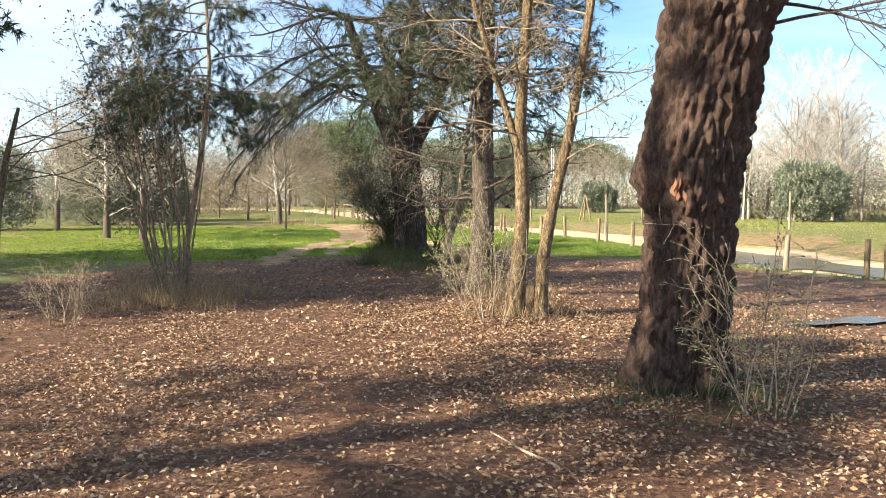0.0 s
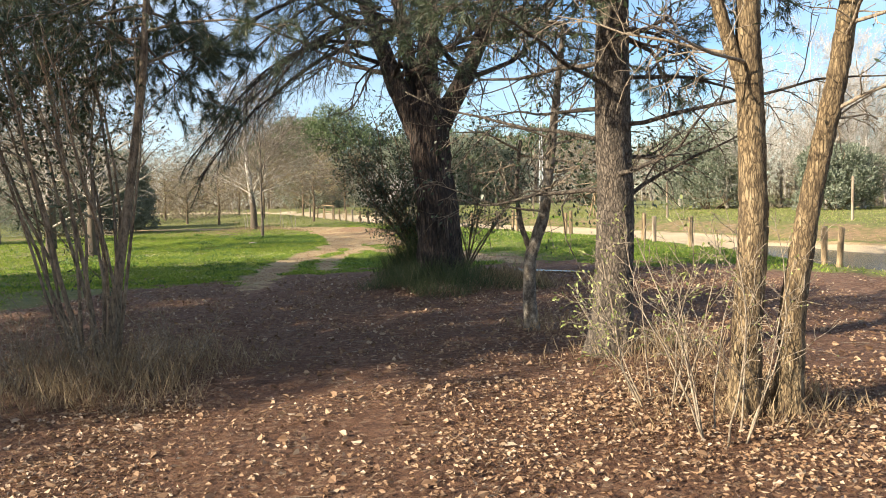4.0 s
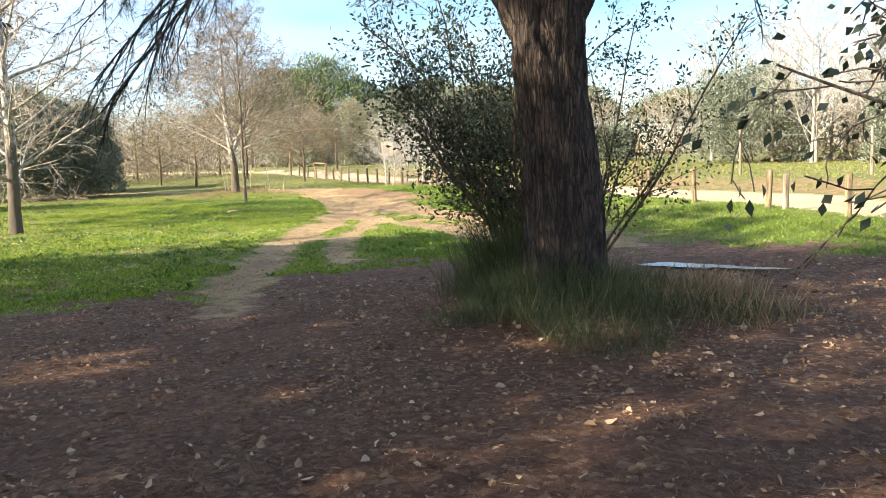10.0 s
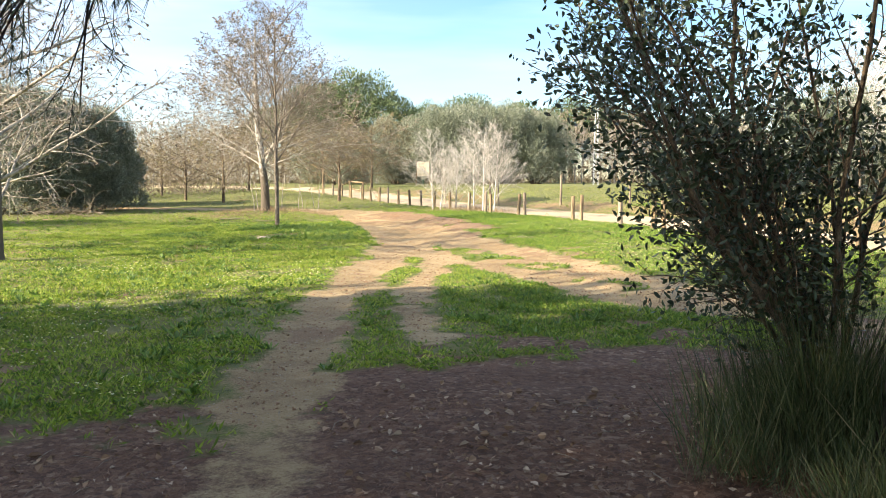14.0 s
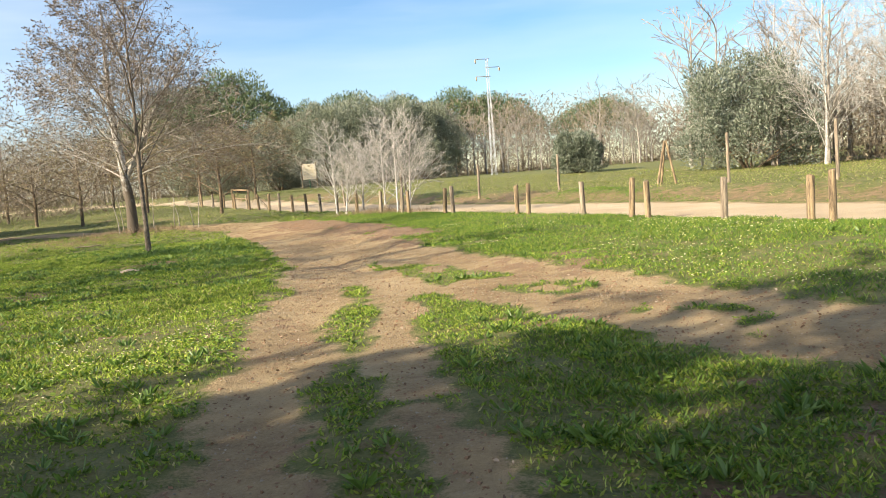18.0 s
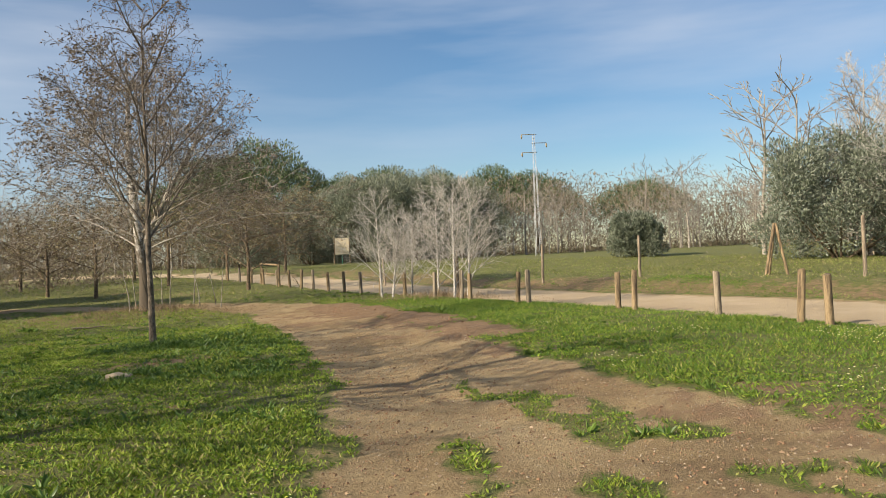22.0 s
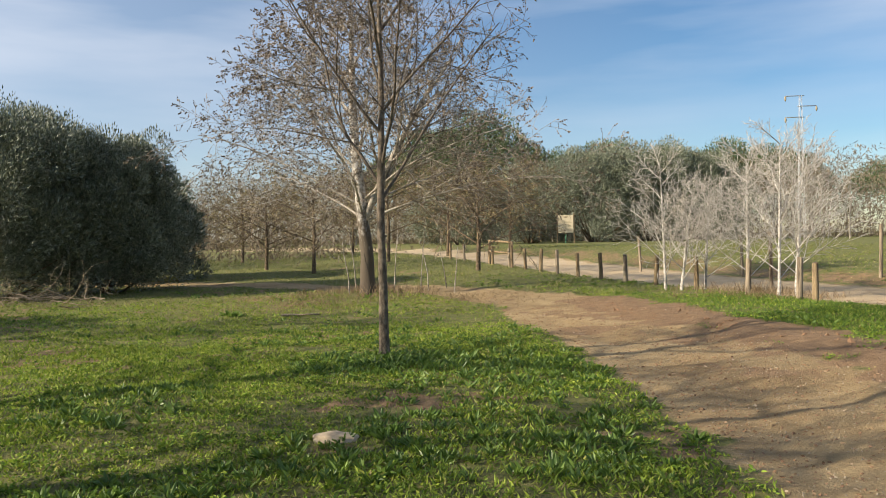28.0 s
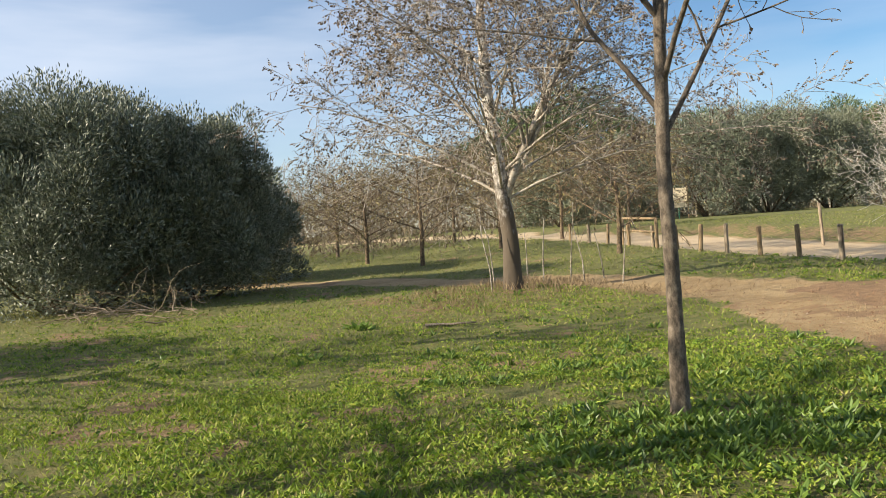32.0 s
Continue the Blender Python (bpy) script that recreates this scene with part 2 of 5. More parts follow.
M_SPRIG = leaf_material("young_green_leaf", [(0.0, (0.16, 0.2, 0.05)), (1.0, (0.4, 0.42, 0.15))], 0.5, 0.35)
M_GRASS = leaf_material("meadow_leaf", [(0.0, (0.085, 0.14, 0.012)), (0.4, (0.19, 0.28, 0.022)), (0.8, (0.31, 0.38, 0.042)), (0.93, (0.37, 0.4, 0.075)), (1.0, (0.44, 0.37, 0.16))], 0.65, 0.35, 0.35)
M_VERGE = leaf_material("verge_leaf", [(0.0, (0.055, 0.12, 0.014)), (0.5, (0.125, 0.22, 0.024)), (0.9, (0.2, 0.29, 0.04)), (1.0, (0.31, 0.33, 0.08))], 0.65, 0.35, 0.3)
M_FIELD = leaf_material("field_leaf", [(0.0, (0.1, 0.13, 0.025)), (0.45, (0.2, 0.245, 0.045)), (0.75, (0.3, 0.3, 0.09)), (1.0, (0.42, 0.33, 0.17))], 0.7, 0.3, 0.12)
M_HERB = leaf_material("broad_herb_leaf", [(0.0, (0.06, 0.12, 0.018)), (1.0, (0.2, 0.3, 0.055))], 0.45, 0.3)
M_CLOVER = leaf_material("clover_leaf", [(0.0, (0.045, 0.095, 0.01)), (0.45, (0.15, 0.25, 0.02)), (0.85, (0.26, 0.345, 0.034)), (1.0, (0.38, 0.41, 0.06))], 0.7, 0.25, 0.6)
M_STRAW = leaf_material("dry_grass", [(0.0, (0.14, 0.09, 0.05)), (1.0, (0.4, 0.3, 0.17))], 0.7, 0.3)
M_TUFT = leaf_material("tuft_grass", [(0.0, (0.03, 0.046, 0.015)), (0.6, (0.075, 0.1, 0.032)), (0.93, (0.14, 0.14, 0.06)), (1.0, (0.26, 0.21, 0.11))], 0.55, 0.3)
M_FLOWER = leaf_material("small_flower", [(0.0, (0.75, 0.7, 0.2)), (1.0, (0.8, 0.78, 0.6))], 0.6, 0.2)


def plain(name, col, rough=0.6, metal=0.0, vary=0.25, scale=9, stretch=1.0):
    m, n, l, b = mat(name, rough, metal)
    vec = coords(n, l, (1, 1, stretch))
    f = tex_noise(n, l, vec, scale, 5)
    r = ramp(n, [(0.25, tuple(c * (1 - vary) for c in col)), (0.75, tuple(min(1, c * (1 + vary)) for c in col))])
    l.new(f, r.inputs[0])
    l.new(r.outputs[0], b.inputs["Base Color"])
    bump(n, l, b, f, 0.3, 0.01)
    return m


M_BOARD = plain("board_cream", (0.62, 0.52, 0.36), 0.6, 0, 0.08)
M_INK = plain("board_ink", (0.3, 0.24, 0.15), 0.7, 0, 0.1)
M_GREENPOST = plain("green_paint", (0.03, 0.16, 0.08), 0.5, 0, 0.1)
M_STEEL = plain("galvanised_steel", (0.55, 0.56, 0.57), 0.5, 0.5, 0.12)
M_ROCK = plain("pale_rock", (0.36, 0.29, 0.2), 0.9, 0, 0.3, 14)
M_WATER, _n, _l, _b = mat("puddle_water", 0.2)
_b.inputs["Base Color"].default_value = (0.05, 0.045, 0.035, 1)
_f = tex_noise(_n, _l, coords(_n, _l), 6, 3)
bump(_n, _l, _b, _f, 0.12, 0.01)


def ground_material():
    """Soil, litter, meadow and sand, told apart by the plan's own masks and frayed by noise."""
    m, n, l, b = mat("ground_soil", 0.95)
    vec = coords(n, l)
    at = n.new("ShaderNodeVertexColor")
    at.layer_name = "plan"
    sep = n.new("ShaderNodeSeparateColor")
    l.new(at.outputs[0], sep.inputs[0])
    n1, n2, n3 = tex_noise(n, l, vec, 0.6, 5), tex_noise(n, l, vec, 5, 5, 0.65), tex_noise(n, l, vec, 40, 8, 0.8)
    fray = math_node(n, l, "ADD", math_node(n, l, "MULTIPLY", n1, 0.4), math_node(n, l, "ADD", math_node(n, l, "MULTIPLY", n2, 0.7), math_node(n, l, "MULTIPLY", n3, 0.5)))
    fray = math_node(n, l, "SUBTRACT", fray, 0.8)

    def frayed(mask, gain=4.0):
        s = math_node(n, l, "ADD", mask, math_node(n, l, "MULTIPLY", fray, 0.9))
        return math_node(n, l, "ADD", math_node(n, l, "MULTIPLY", math_node(n, l, "SUBTRACT", s, 0.5), gain), 0.5, True)

    grass = ramp(n, [(0.3, (0.05, 0.055, 0.014)), (0.46, (0.125, 0.14, 0.028)), (0.58, (0.2, 0.18, 0.055)), (0.74, (0.33, 0.23, 0.12))])
    l.new(math_node(n, l, "ADD", math_node(n, l, "MULTIPLY", n2, 0.55), math_node(n, l, "MULTIPLY", n3, 0.45)), grass.inputs[0])
    sand = ramp(n, [(0.32, (0.14, 0.088, 0.038)), (0.43, (0.275, 0.187, 0.088)), (0.53, (0.39, 0.28, 0.14)), (0.68, (0.53, 0.405, 0.225))])
    l.new(math_node(n, l, "ADD", math_node(n, l, "MULTIPLY", n1, 0.45), math_node(n, l, "ADD", math_node(n, l, "MULTIPLY", n2, 0.25), math_node(n, l, "MULTIPLY", n3, 0.3))), sand.inputs[0])
    vo = n.new("ShaderNodeTexVoronoi")
    vo.inputs["Scale"].default_value = 26
    vo.inputs["Randomness"].default_value = 1
    l.new(vec, vo.inputs["Vector"])
    vs = n.new("ShaderNodeSeparateColor")
    l.new(vo.outputs["Color"], vs.inputs[0])
    flake = ramp(n, [(0.0, (0.05, 0.024, 0.013)), (0.5, (0.15, 0.075, 0.04)), (0.85, (0.26, 0.152, 0.088)), (1.0, (0.4, 0.29, 0.195))])
    l.new(vs.outputs[0], flake.inputs[0])
    soil = ramp(n, [(0.3, (0.04, 0.016, 0.008)), (0.5, (0.14, 0.06, 0.028)), (0.7, (0.29, 0.15, 0.078))])
    l.new(math_node(n, l, "ADD", math_node(n, l, "MULTIPLY", n2, 0.5), math_node(n, l, "MULTIPLY", n3, 0.5)), soil.inputs[0])
    litter = mixc(n, l, math_node(n, l, "MULTIPLY", n1, 1.1, True), soil.outputs[0], flake.outputs[0])
    base = mixc(n, l, frayed(sep.outputs[0]), grass.outputs[0], litter)
    base = mixc(n, l, frayed(sep.outputs[1]), base, sand.outputs[0])
    bare = ramp(n, [(0.3, (0.13, 0.075, 0.036)), (0.5, (0.25, 0.155, 0.08)), (0.7, (0.38, 0.255, 0.14))])
    l.new(math_node(n, l, "ADD", math_node(n, l, "MULTIPLY", n2, 0.5), math_node(n, l, "MULTIPLY", n3, 0.5)), bare.inputs[0])
    base = mixc(n, l, frayed(sep.outputs[2]), base, bare.outputs[0])
    gravel = ramp(n, [(0.3, (0.38, 0.275, 0.16)), (0.5, (0.53, 0.405, 0.25)), (0.7, (0.66, 0.53, 0.35))])
    l.new(math_node(n, l, "ADD", math_node(n, l, "MULTIPLY", n1, 0.5), math_node(n, l, "MULTIPLY", n3, 0.5)), gravel.inputs[0])
    base = mixc(n, l, frayed(at.outputs[1], 3.0), base, gravel.outputs[0])
    l.new(base, b.inputs["Base Color"])
    h = math_node(n, l, "ADD", math_node(n, l, "MULTIPLY", n2, 0.6), math_node(n, l, "MULTIPLY", n3, 0.7))
    bump(n, l, b, h, 1.0, 0.06)
    return m


M_GROUND = ground_material()


# ---- mesh tools ----
def raw_mesh(name, v, quads=None, tris=None, mats=(), smooth=True):
    me = bpy.data.meshes.new(name)
    v = np.asarray(v, np.float32).reshape(-1, 3)
    q = np.zeros((0, 4), np.int32) if quads is None else np.asarray(quads, np.int32).reshape(-1, 4)
    t = np.zeros((0, 3), np.int32) if tris is None else np.asarray(tris, np.int32).reshape(-1, 3)
    me.vertices.add(len(v))
    me.vertices.foreach_set("co", v.ravel())
    me.loops.add(q.size + t.size)
    me.loops.foreach_set("vertex_index", np.concatenate([q.ravel(), t.ravel()]))
    me.polygons.add(len(q) + len(t))
    me.polygons.foreach_set("loop_start", np.concatenate([np.arange(len(q)) * 4, q.size + np.arange(len(t)) * 3]).astype(np.int32))
    me.polygons.foreach_set("use_smooth", np.full(len(q) + len(t), smooth))
    for m in mats:
        me.materials.append(m)
    me.update(calc_edges=True)
    me.validate()
    return me


class Geo:
    """Collects tubes and leaves, then becomes one mesh."""

    def __init__(self):
        self.v, self.q, self.t, self.n = [], [], [], 0

    def add(self, v, q=None, t=None):
        v = np.asarray(v, float).reshape(-1, 3)
        if q is not None and len(q):
            self.q.append(np.asarray(q) + self.n)
        if t is not None and len(t):
            self.t.append(np.asarray(t) + self.n)
        self.v.append(v)
        self.n += len(v)

    def tube(self, pts, radii, sides=6, rough=0.0, cap=True):
        p = np.asarray(pts, float)
        r = np.asarray(radii, float)
        tan = np.gradient(p, axis=0)
        tan /= np.linalg.norm(tan, axis=1, keepdims=True) + 1e-9
        mean = p[-1] - p[0]
        ref = np.array([1.0, 0, 0]) if abs(mean[0]) < 0.7 * np.linalg.norm(mean) else np.array([0, 0, 1.0])
        a = np.cross(tan, ref)
        a /= np.linalg.norm(a, axis=1, keepdims=True) + 1e-9
        b = np.cross(tan, a)
        ang = np.linspace(0, 2 * np.pi, sides, endpoint=False)
        ring = a[:, None] * np.cos(ang)[None, :, None] + b[:, None] * np.sin(ang)[None, :, None]
        rad = r[:, None, None] * np.ones((1, sides, 1))
        if rough:
            rad = rad + rough * np.random.uniform(-1, 1, rad.shape)
        v = (p[:, None] + ring * rad).reshape(-1, 3)
        i, k = np.meshgrid(np.arange(len(p) - 1), np.arange(sides), indexing="ij")
        kn = (k + 1) % sides
        q = np.stack([i * sides + k, i * sides + kn, (i + 1) * sides + kn, (i + 1) * sides + k], -1).reshape(-1, 4)
        t = None
        if cap and sides > 3:
            v = np.vstack([v, p[-1:]])
            c, base = len(v) - 1, (len(p) - 1) * sides
            t = [[base + j, base + (j + 1) % sides, c] for j in range(sides)]
        self.add(v, q, t)

    def leaves(self, c, d, length, width, droop=0.0, fold=0.25):
        """Pointed leaves from each place c along d."""
        c, d = np.asarray(c, float).reshape(-1, 3), np.asarray(d, float).reshape(-1, 3)
        m = len(c)
        if not m:
            return
        d = d + np.array([0, 0, -droop])
        d /= np.linalg.norm(d, axis=1, keepdims=True) + 1e-9
        side = np.cross(d, np.random.normal(size=(m, 3)))
        side /= np.linalg.norm(side, axis=1, keepdims=True) + 1e-9
        up = np.cross(side, d)
        L = (length * np.random.uniform(0.65, 1.3, (m, 1)))
        W = (width * np.random.uniform(0.7, 1.2, (m, 1)))
        v = np.stack([c, c + d * L * 0.5 + side * W * 0.5 + up * W * fold, c + d * L, c + d * L * 0.5 - side * W * 0.5 + up * W * fold], 1)
        k = np.arange(m)[:, None] * 4
        self.add(v.reshape(-1, 3), k + np.array([0, 1, 2, 3]))

    def full_leaves(self, c, d, length, width):
        """Oval leaves folded along the midrib, for foliage close to the path."""
        c, d = np.asarray(c, float).reshape(-1, 3), np.asarray(d, float).reshape(-1, 3)
        m = len(c)
        d = d / (np.linalg.norm(d, axis=1, keepdims=True) + 1e-9)
        s = np.cross(d, np.random.normal(size=(m, 3)))
        s /= np.linalg.norm(s, axis=1, keepdims=True) + 1e-9
        up = np.cross(s, d)
        L, W = length * np.random.uniform(0.6, 1.3, (m, 1)), width * np.random.uniform(0.75, 1.2, (m, 1)) * 0.5
        v = np.stack([c, c + d * L * 0.32 + s * W + up * W * 0.35, c + d * L * 0.68 + s * W * 0.8 + up * W * 0.3, c + d * L - up * W * 0.3, c + d * L * 0.68 - s * W * 0.8 + up * W * 0.3, c + d * L * 0.32 - s * W + up * W * 0.35], 1)
        k = np.arange(m)[:, None, None] * 6 + np.array([(0, 1, 2, 3), (0, 3, 4, 5)])
        self.add(v.reshape(-1, 3), k.reshape(-1, 4))

    def needles(self, c, d, count, length, width, spread=0.7):
        c, d = np.repeat(np.asarray(c, float), count, 0), np.repeat(np.asarray(d, float), count, 0)
        m = len(c)
        d = d + np.random.normal(size=(m, 3)) * spread
        d /= np.linalg.norm(d, axis=1, keepdims=True) + 1e-9
        side = np.cross(d, np.random.normal(size=(m, 3)))
        side *= width / (np.linalg.norm(side, axis=1, keepdims=True) + 1e-9)
        L = length * np.random.uniform(0.6, 1.2, (m, 1))
        v = np.stack([c - side, c + side, c + d * L], 1)
        self.add(v.reshape(-1, 3), None, np.arange(m)[:, None] * 3 + np.array([0, 1, 2]))

    def arrays(self):
        v = np.concatenate(self.v) if self.v else np.zeros((0, 3))
        q = np.concatenate(self.q) if self.q else None
        t = np.concatenate(self.t) if self.t else None
        return v, q, t

    def mesh(self, name, material, smooth=True):
        return raw_mesh(name, *self.arrays(), mats=[material], smooth=smooth)


def part(name, geo, material, parent, label="", smooth=True):
    ob = new(name, geo.mesh(name, material, smooth) if isinstance(geo, Geo) else geo)
    ob.parent = parent
    if label:
        tagged(ob, label)
    return ob


def thing(name, at, label, category, group="", kind=""):
    random.seed(int(abs(at[0] * 731 + at[1] * 977) * 10) + 1)
    np.random.seed(int(abs(at[0] * 613 + at[1] * 829) * 10) + 1)
    ob = new(name)
    ob.location = at
    ob.empty_display_size = 0.2
    return tagged(ob, label, category, group, kind)


# ---- the plan: fence, road, tracks and heights ----
FENCE = np.array([(14, 7.5), (10.4, 12.8), (8.15, 17.2), (7.5, 19.6), (7.6, 21.8), (7.6, 23.7), (6.1, 26.9), (4.8, 31), (3.65, 35.1), (2.65, 39.5), (1.4, 43.2),
                  (0.2, 46.5), (-1.3, 51), (-3, 56), (-5, 62), (-8.5, 71), (-15, 84), (-40, 120)], float)
TRACKS = [  # x, y, half width
    [(-3.7, 18.5, 0.25), (-4.0, 20, 0.3), (-4.0, 21.6, 0.32), (-3.95, 25, 0.33), (-3.75, 27, 0.32), (-3.35, 30, 0.38), (-2.9, 34.5, 0.6), (-2.6, 38, 0.8)],
    [(-2.75, 22.8, 0.12), (-2.9, 24.4, 0.22), (-2.7, 26.6, 0.16), (-2.45, 28.6, 0.16), (-2.2, 31, 0.3)],
    [(9, 17.5, 1.0), (6, 20.4, 1.0), (3.5, 22.6, 1.0), (1.6, 24.4, 0.95), (0.35, 25.6, 0.9), (-0.4, 28.4, 0.8), (-1.5, 31.2, 1.1), (-2.2, 35, 1.15),
     (-2.6, 38, 1.15), (-3.0, 41, 1.1), (-3.8, 45, 1.05), (-4.6, 48.7, 0.95), (-8.2, 54.4, 0.9), (-14, 58, 0.8), (-24, 60, 0.8)],
]
CUT_BANK = [(-0.7, 38.0), (-1.3, 40.5), (-1.95, 43.0), (-2.7, 45.5), (-3.5, 47.6)]
LITTER_X = [-40, -14, -8, -6, -4, -2.6, 0, 3, 6, 9, 14, 20]
LITTER_Y = [4, 8, 13.5, 19, 20.6, 22.3, 22.8, 23.0, 20.4, 16, 10, 4]


def near_line(x, y, line):
    """Distance to a polyline, the side of it (+1: left of its way) and the value carried along it."""
    line = np.asarray(line, float)
    best, side, val = np.full(x.shape, 1e9), np.ones(x.shape), np.zeros(x.shape)
    for a, b in zip(line[:-1], line[1:]):
        d = b[:2] - a[:2]
        u = np.clip(((x - a[0]) * d[0] + (y - a[1]) * d[1]) / (d @ d), 0, 1)
        px, py = x - a[0] - u * d[0], y - a[1] - u * d[1]
        dist = np.hypot(px, py)
        less = dist < best
        best = np.where(less, dist, best)
        side = np.where(less, np.sign(d[0] * py - d[1] * px), side)
        if line.shape[1] > 2:
            val = np.where(less, a[2] + u * (b[2] - a[2]), val)
    return best, side, val


def smooth(a, b, x):
    u = np.clip((x - a) / (b - a), 0, 1)
    return u * u * (3 - 2 * u)


def waves(x, y):
    return (np.sin(x * 1.7 + 1.3 * np.sin(y * 0.9)) * np.sin(y * 1.3 + 0.7 * np.sin(x * 1.1)) * 0.5 + np.sin(x * 3.9 + y * 2.2) * np.sin(y * 4.3 - x * 1.4) * 0.25
            + np.sin(x * 9.1 - y * 5.3) * np.sin(y * 8.3 + x * 6.1) * 0.12)


def speckle(x, y, scale, seed=0):
    """Smooth random patches of the given size, -0.5 to 0.5."""
    u, v = np.asarray(x, float) / scale + 100, np.asarray(y, float) / scale + 100
    i, j = np.floor(u).astype(np.int64), np.floor(v).astype(np.int64)
    f, g_ = u - i, v - j
    f, g_ = f * f * (3 - 2 * f), g_ * g_ * (3 - 2 * g_)

    def cell(a, b):
        k = (a * 374761393 + b * 668265263 + seed * 974634777) & 0xFFFFFFFF
        k = ((k ^ (k >> 13)) * 1274126177) & 0xFFFFFFFF
        return ((k ^ (k >> 16)) & 0xFFFF) / 65535.0

    return (cell(i, j) * (1 - f) + cell(i + 1, j) * f) * (1 - g_) + (cell(i, j + 1) * (1 - f) + cell(i + 1, j + 1) * f) * g_ - 0.5


def fence_side(x, y):
    d, s, _ = near_line(x, y, FENCE)
    return d * s


def masks(x, y):
    """Litter, sand and bare orange earth, each 0 to 1."""
    fs = fence_side(x, y)
    rag = 0.8 * speckle(x, y, 1.1, 1) + 0.9 * speckle(x, y, 0.4, 2) + 0.7 * speckle(x, y, 0.17, 3)
    lit = smooth(1.6, -1.6, y - np.interp(x, LITTER_X, LITTER_Y) + 2.2 * rag) * smooth(-0.5, 2.5, fs)
    sand = np.zeros_like(x)
    tufts = smooth(0.0, 0.25, speckle(x, y, 0.9, 71) + 0.8 * speckle(x, y, 0.35, 72) + 0.4 * speckle(x, y, 0.15, 73)) * smooth(23, 25, y) * smooth(37, 33, y)
    for line in TRACKS:
        d, _, w = near_line(x, y, line)
        one = smooth(0.42, -0.3, d - w * 1.06 + 0.34 * rag)
        if line is TRACKS[2]:
            one = one * (1 - 0.8 * tufts * smooth(0.75, 0.3, d / np.maximum(w, 0.05)))
        sand = np.maximum(sand, one)
    sand = sand * smooth(3.2, 0.8, x)
    sand = sand * np.where(y < 20.5, smooth(16.5, 21.0, y) * 0.85, 1.0)
    road = smooth(0.25, 0.75, -fs) * smooth(5.2, 4.6, -fs)
    sand = np.maximum(sand, road)
    bare = smooth(4.7, 5.2, -fs) * smooth(8.2, 6.0, -fs + 1.5 * rag) * 0.55
    cut, _, _ = near_line(x, y, CUT_BANK)
    bare = np.maximum(bare, 0.85 * smooth(1.15, 0.3, cut + 0.6 * rag))
    worn = 0.62 * smooth(0.15, 0.5, speckle(x, y, 1.3, 7) + 0.7 * speckle(x, y, 0.4, 8) + 0.5 * speckle(x, y, 0.15, 9)) * (1 - lit) * smooth(1.5, 4.0, fs)
    bare = np.maximum(bare, worn)
    bare = np.maximum(bare, 0.6 * smooth(0.7, 0.1, np.hypot(x + 6.45, y - 35.95) + 0.4 * rag))
    return lit, sand, bare


def height(x, y):
    x, y = np.asarray(x, float), np.asarray(y, float)
    fs = fence_side(x, y)
    z = 0.27 * smooth(7.5, 0.8, fs) * (0.12 * smooth(6, 14, y) + 0.88 * smooth(21.5, 30, y)) - np.where(fs < 0, 0.1 * smooth(0, 1.0, -fs), 0)
    z = z + 0.36 * smooth(4.6, 7.2, -fs)
    z = z + 0.5 * smooth(53, 82, y)
    z = z + 0.16 * np.exp(-((x + 0.4) ** 2 + (y - 18.2) ** 2) / 2.2) + 0.1 * np.exp(-((x + 6.75) ** 2 + (y - 40.1) ** 2) / 2.5)
    z = z + 0.1 * np.exp(-((x - 1.0) ** 2 + (y - 10.7) ** 2) / 5) + 0.12 * np.exp(-((x + 8.9) ** 2 + (y - 51.3) ** 2) / 6)
    d, _, w = near_line(x, y, TRACKS[2])
    z = z - 0.035 * smooth(1.6, 0.4, d / np.maximum(w, 0.05)) * smooth(27, 36, y) * smooth(60, 54, y)
    rut = np.exp(-((d - 0.55) / 0.2) ** 2) * 0.022 * smooth(22, 26, y)
    z = z - rut * (0.6 + 0.8 * speckle(x, y, 0.7, 61))
    d1, _, w1 = near_line(x, y, TRACKS[0])
    z = z - 0.03 * smooth(1.2, 0.4, d1 / np.maximum(w1, 0.05)) * smooth(19, 22, y)
    cut, _, _ = near_line(x, y, CUT_BANK)
    z = z + 0.022 * np.exp(-(cut / 0.5) ** 2) * (0.6 + 1.6 * speckle(x, y, 0.35, 62))
    z = z + 0.03 * speckle(x, y, 0.55, 63) + 0.018 * speckle(x, y, 0.25, 64)
    pool = smooth(1.25, 0.75, np.hypot((x - 9.75) / 2.0, (y - 22.2) / 7.0))
    z = z * (1 - pool) - 0.11 * pool
    return z + 0.02 * waves(x, y) * (1 - pool) * smooth(140, 60, np.hypot(x, y))


def on_ground(x, y, lift=0.0):
    return (float(x), float(y), float(height(x, y)) + lift)


def spread_axis(lo, hi, step, far, grow_by=1.18):
    core = list(np.arange(lo, hi + step / 2, step))
    s, v, right = step, hi, []
    while v < far:
        s *= grow_by
        v += s
        right.append(v)
    s, v, left = step, lo, []
    while v > -far:
        s *= grow_by
        v -= s
        left.append(v)
    return np.array(left[::-1] + core + right)


gx, gy = spread_axis(-16, 14, 0.12, 1500), spread_axis(-4, 56, 0.12, 1500)
GX, GY = np.meshgrid(gx, gy)
nx, ny = len(gx), len(gy)
gv = np.stack([GX, GY, height(GX, GY)], -1).reshape(-1, 3)
ii, jj = np.meshgrid(np.arange(ny - 1), np.arange(nx - 1), indexing="ij")
gq = np.stack([ii * nx + jj, ii * nx + jj + 1, (ii + 1) * nx + jj + 1, (ii + 1) * nx + jj], -1).reshape(-1, 4)
gme = raw_mesh("ground", gv, gq, mats=[M_GROUND])
pl = np.ones((len(gv), 4), np.float32)
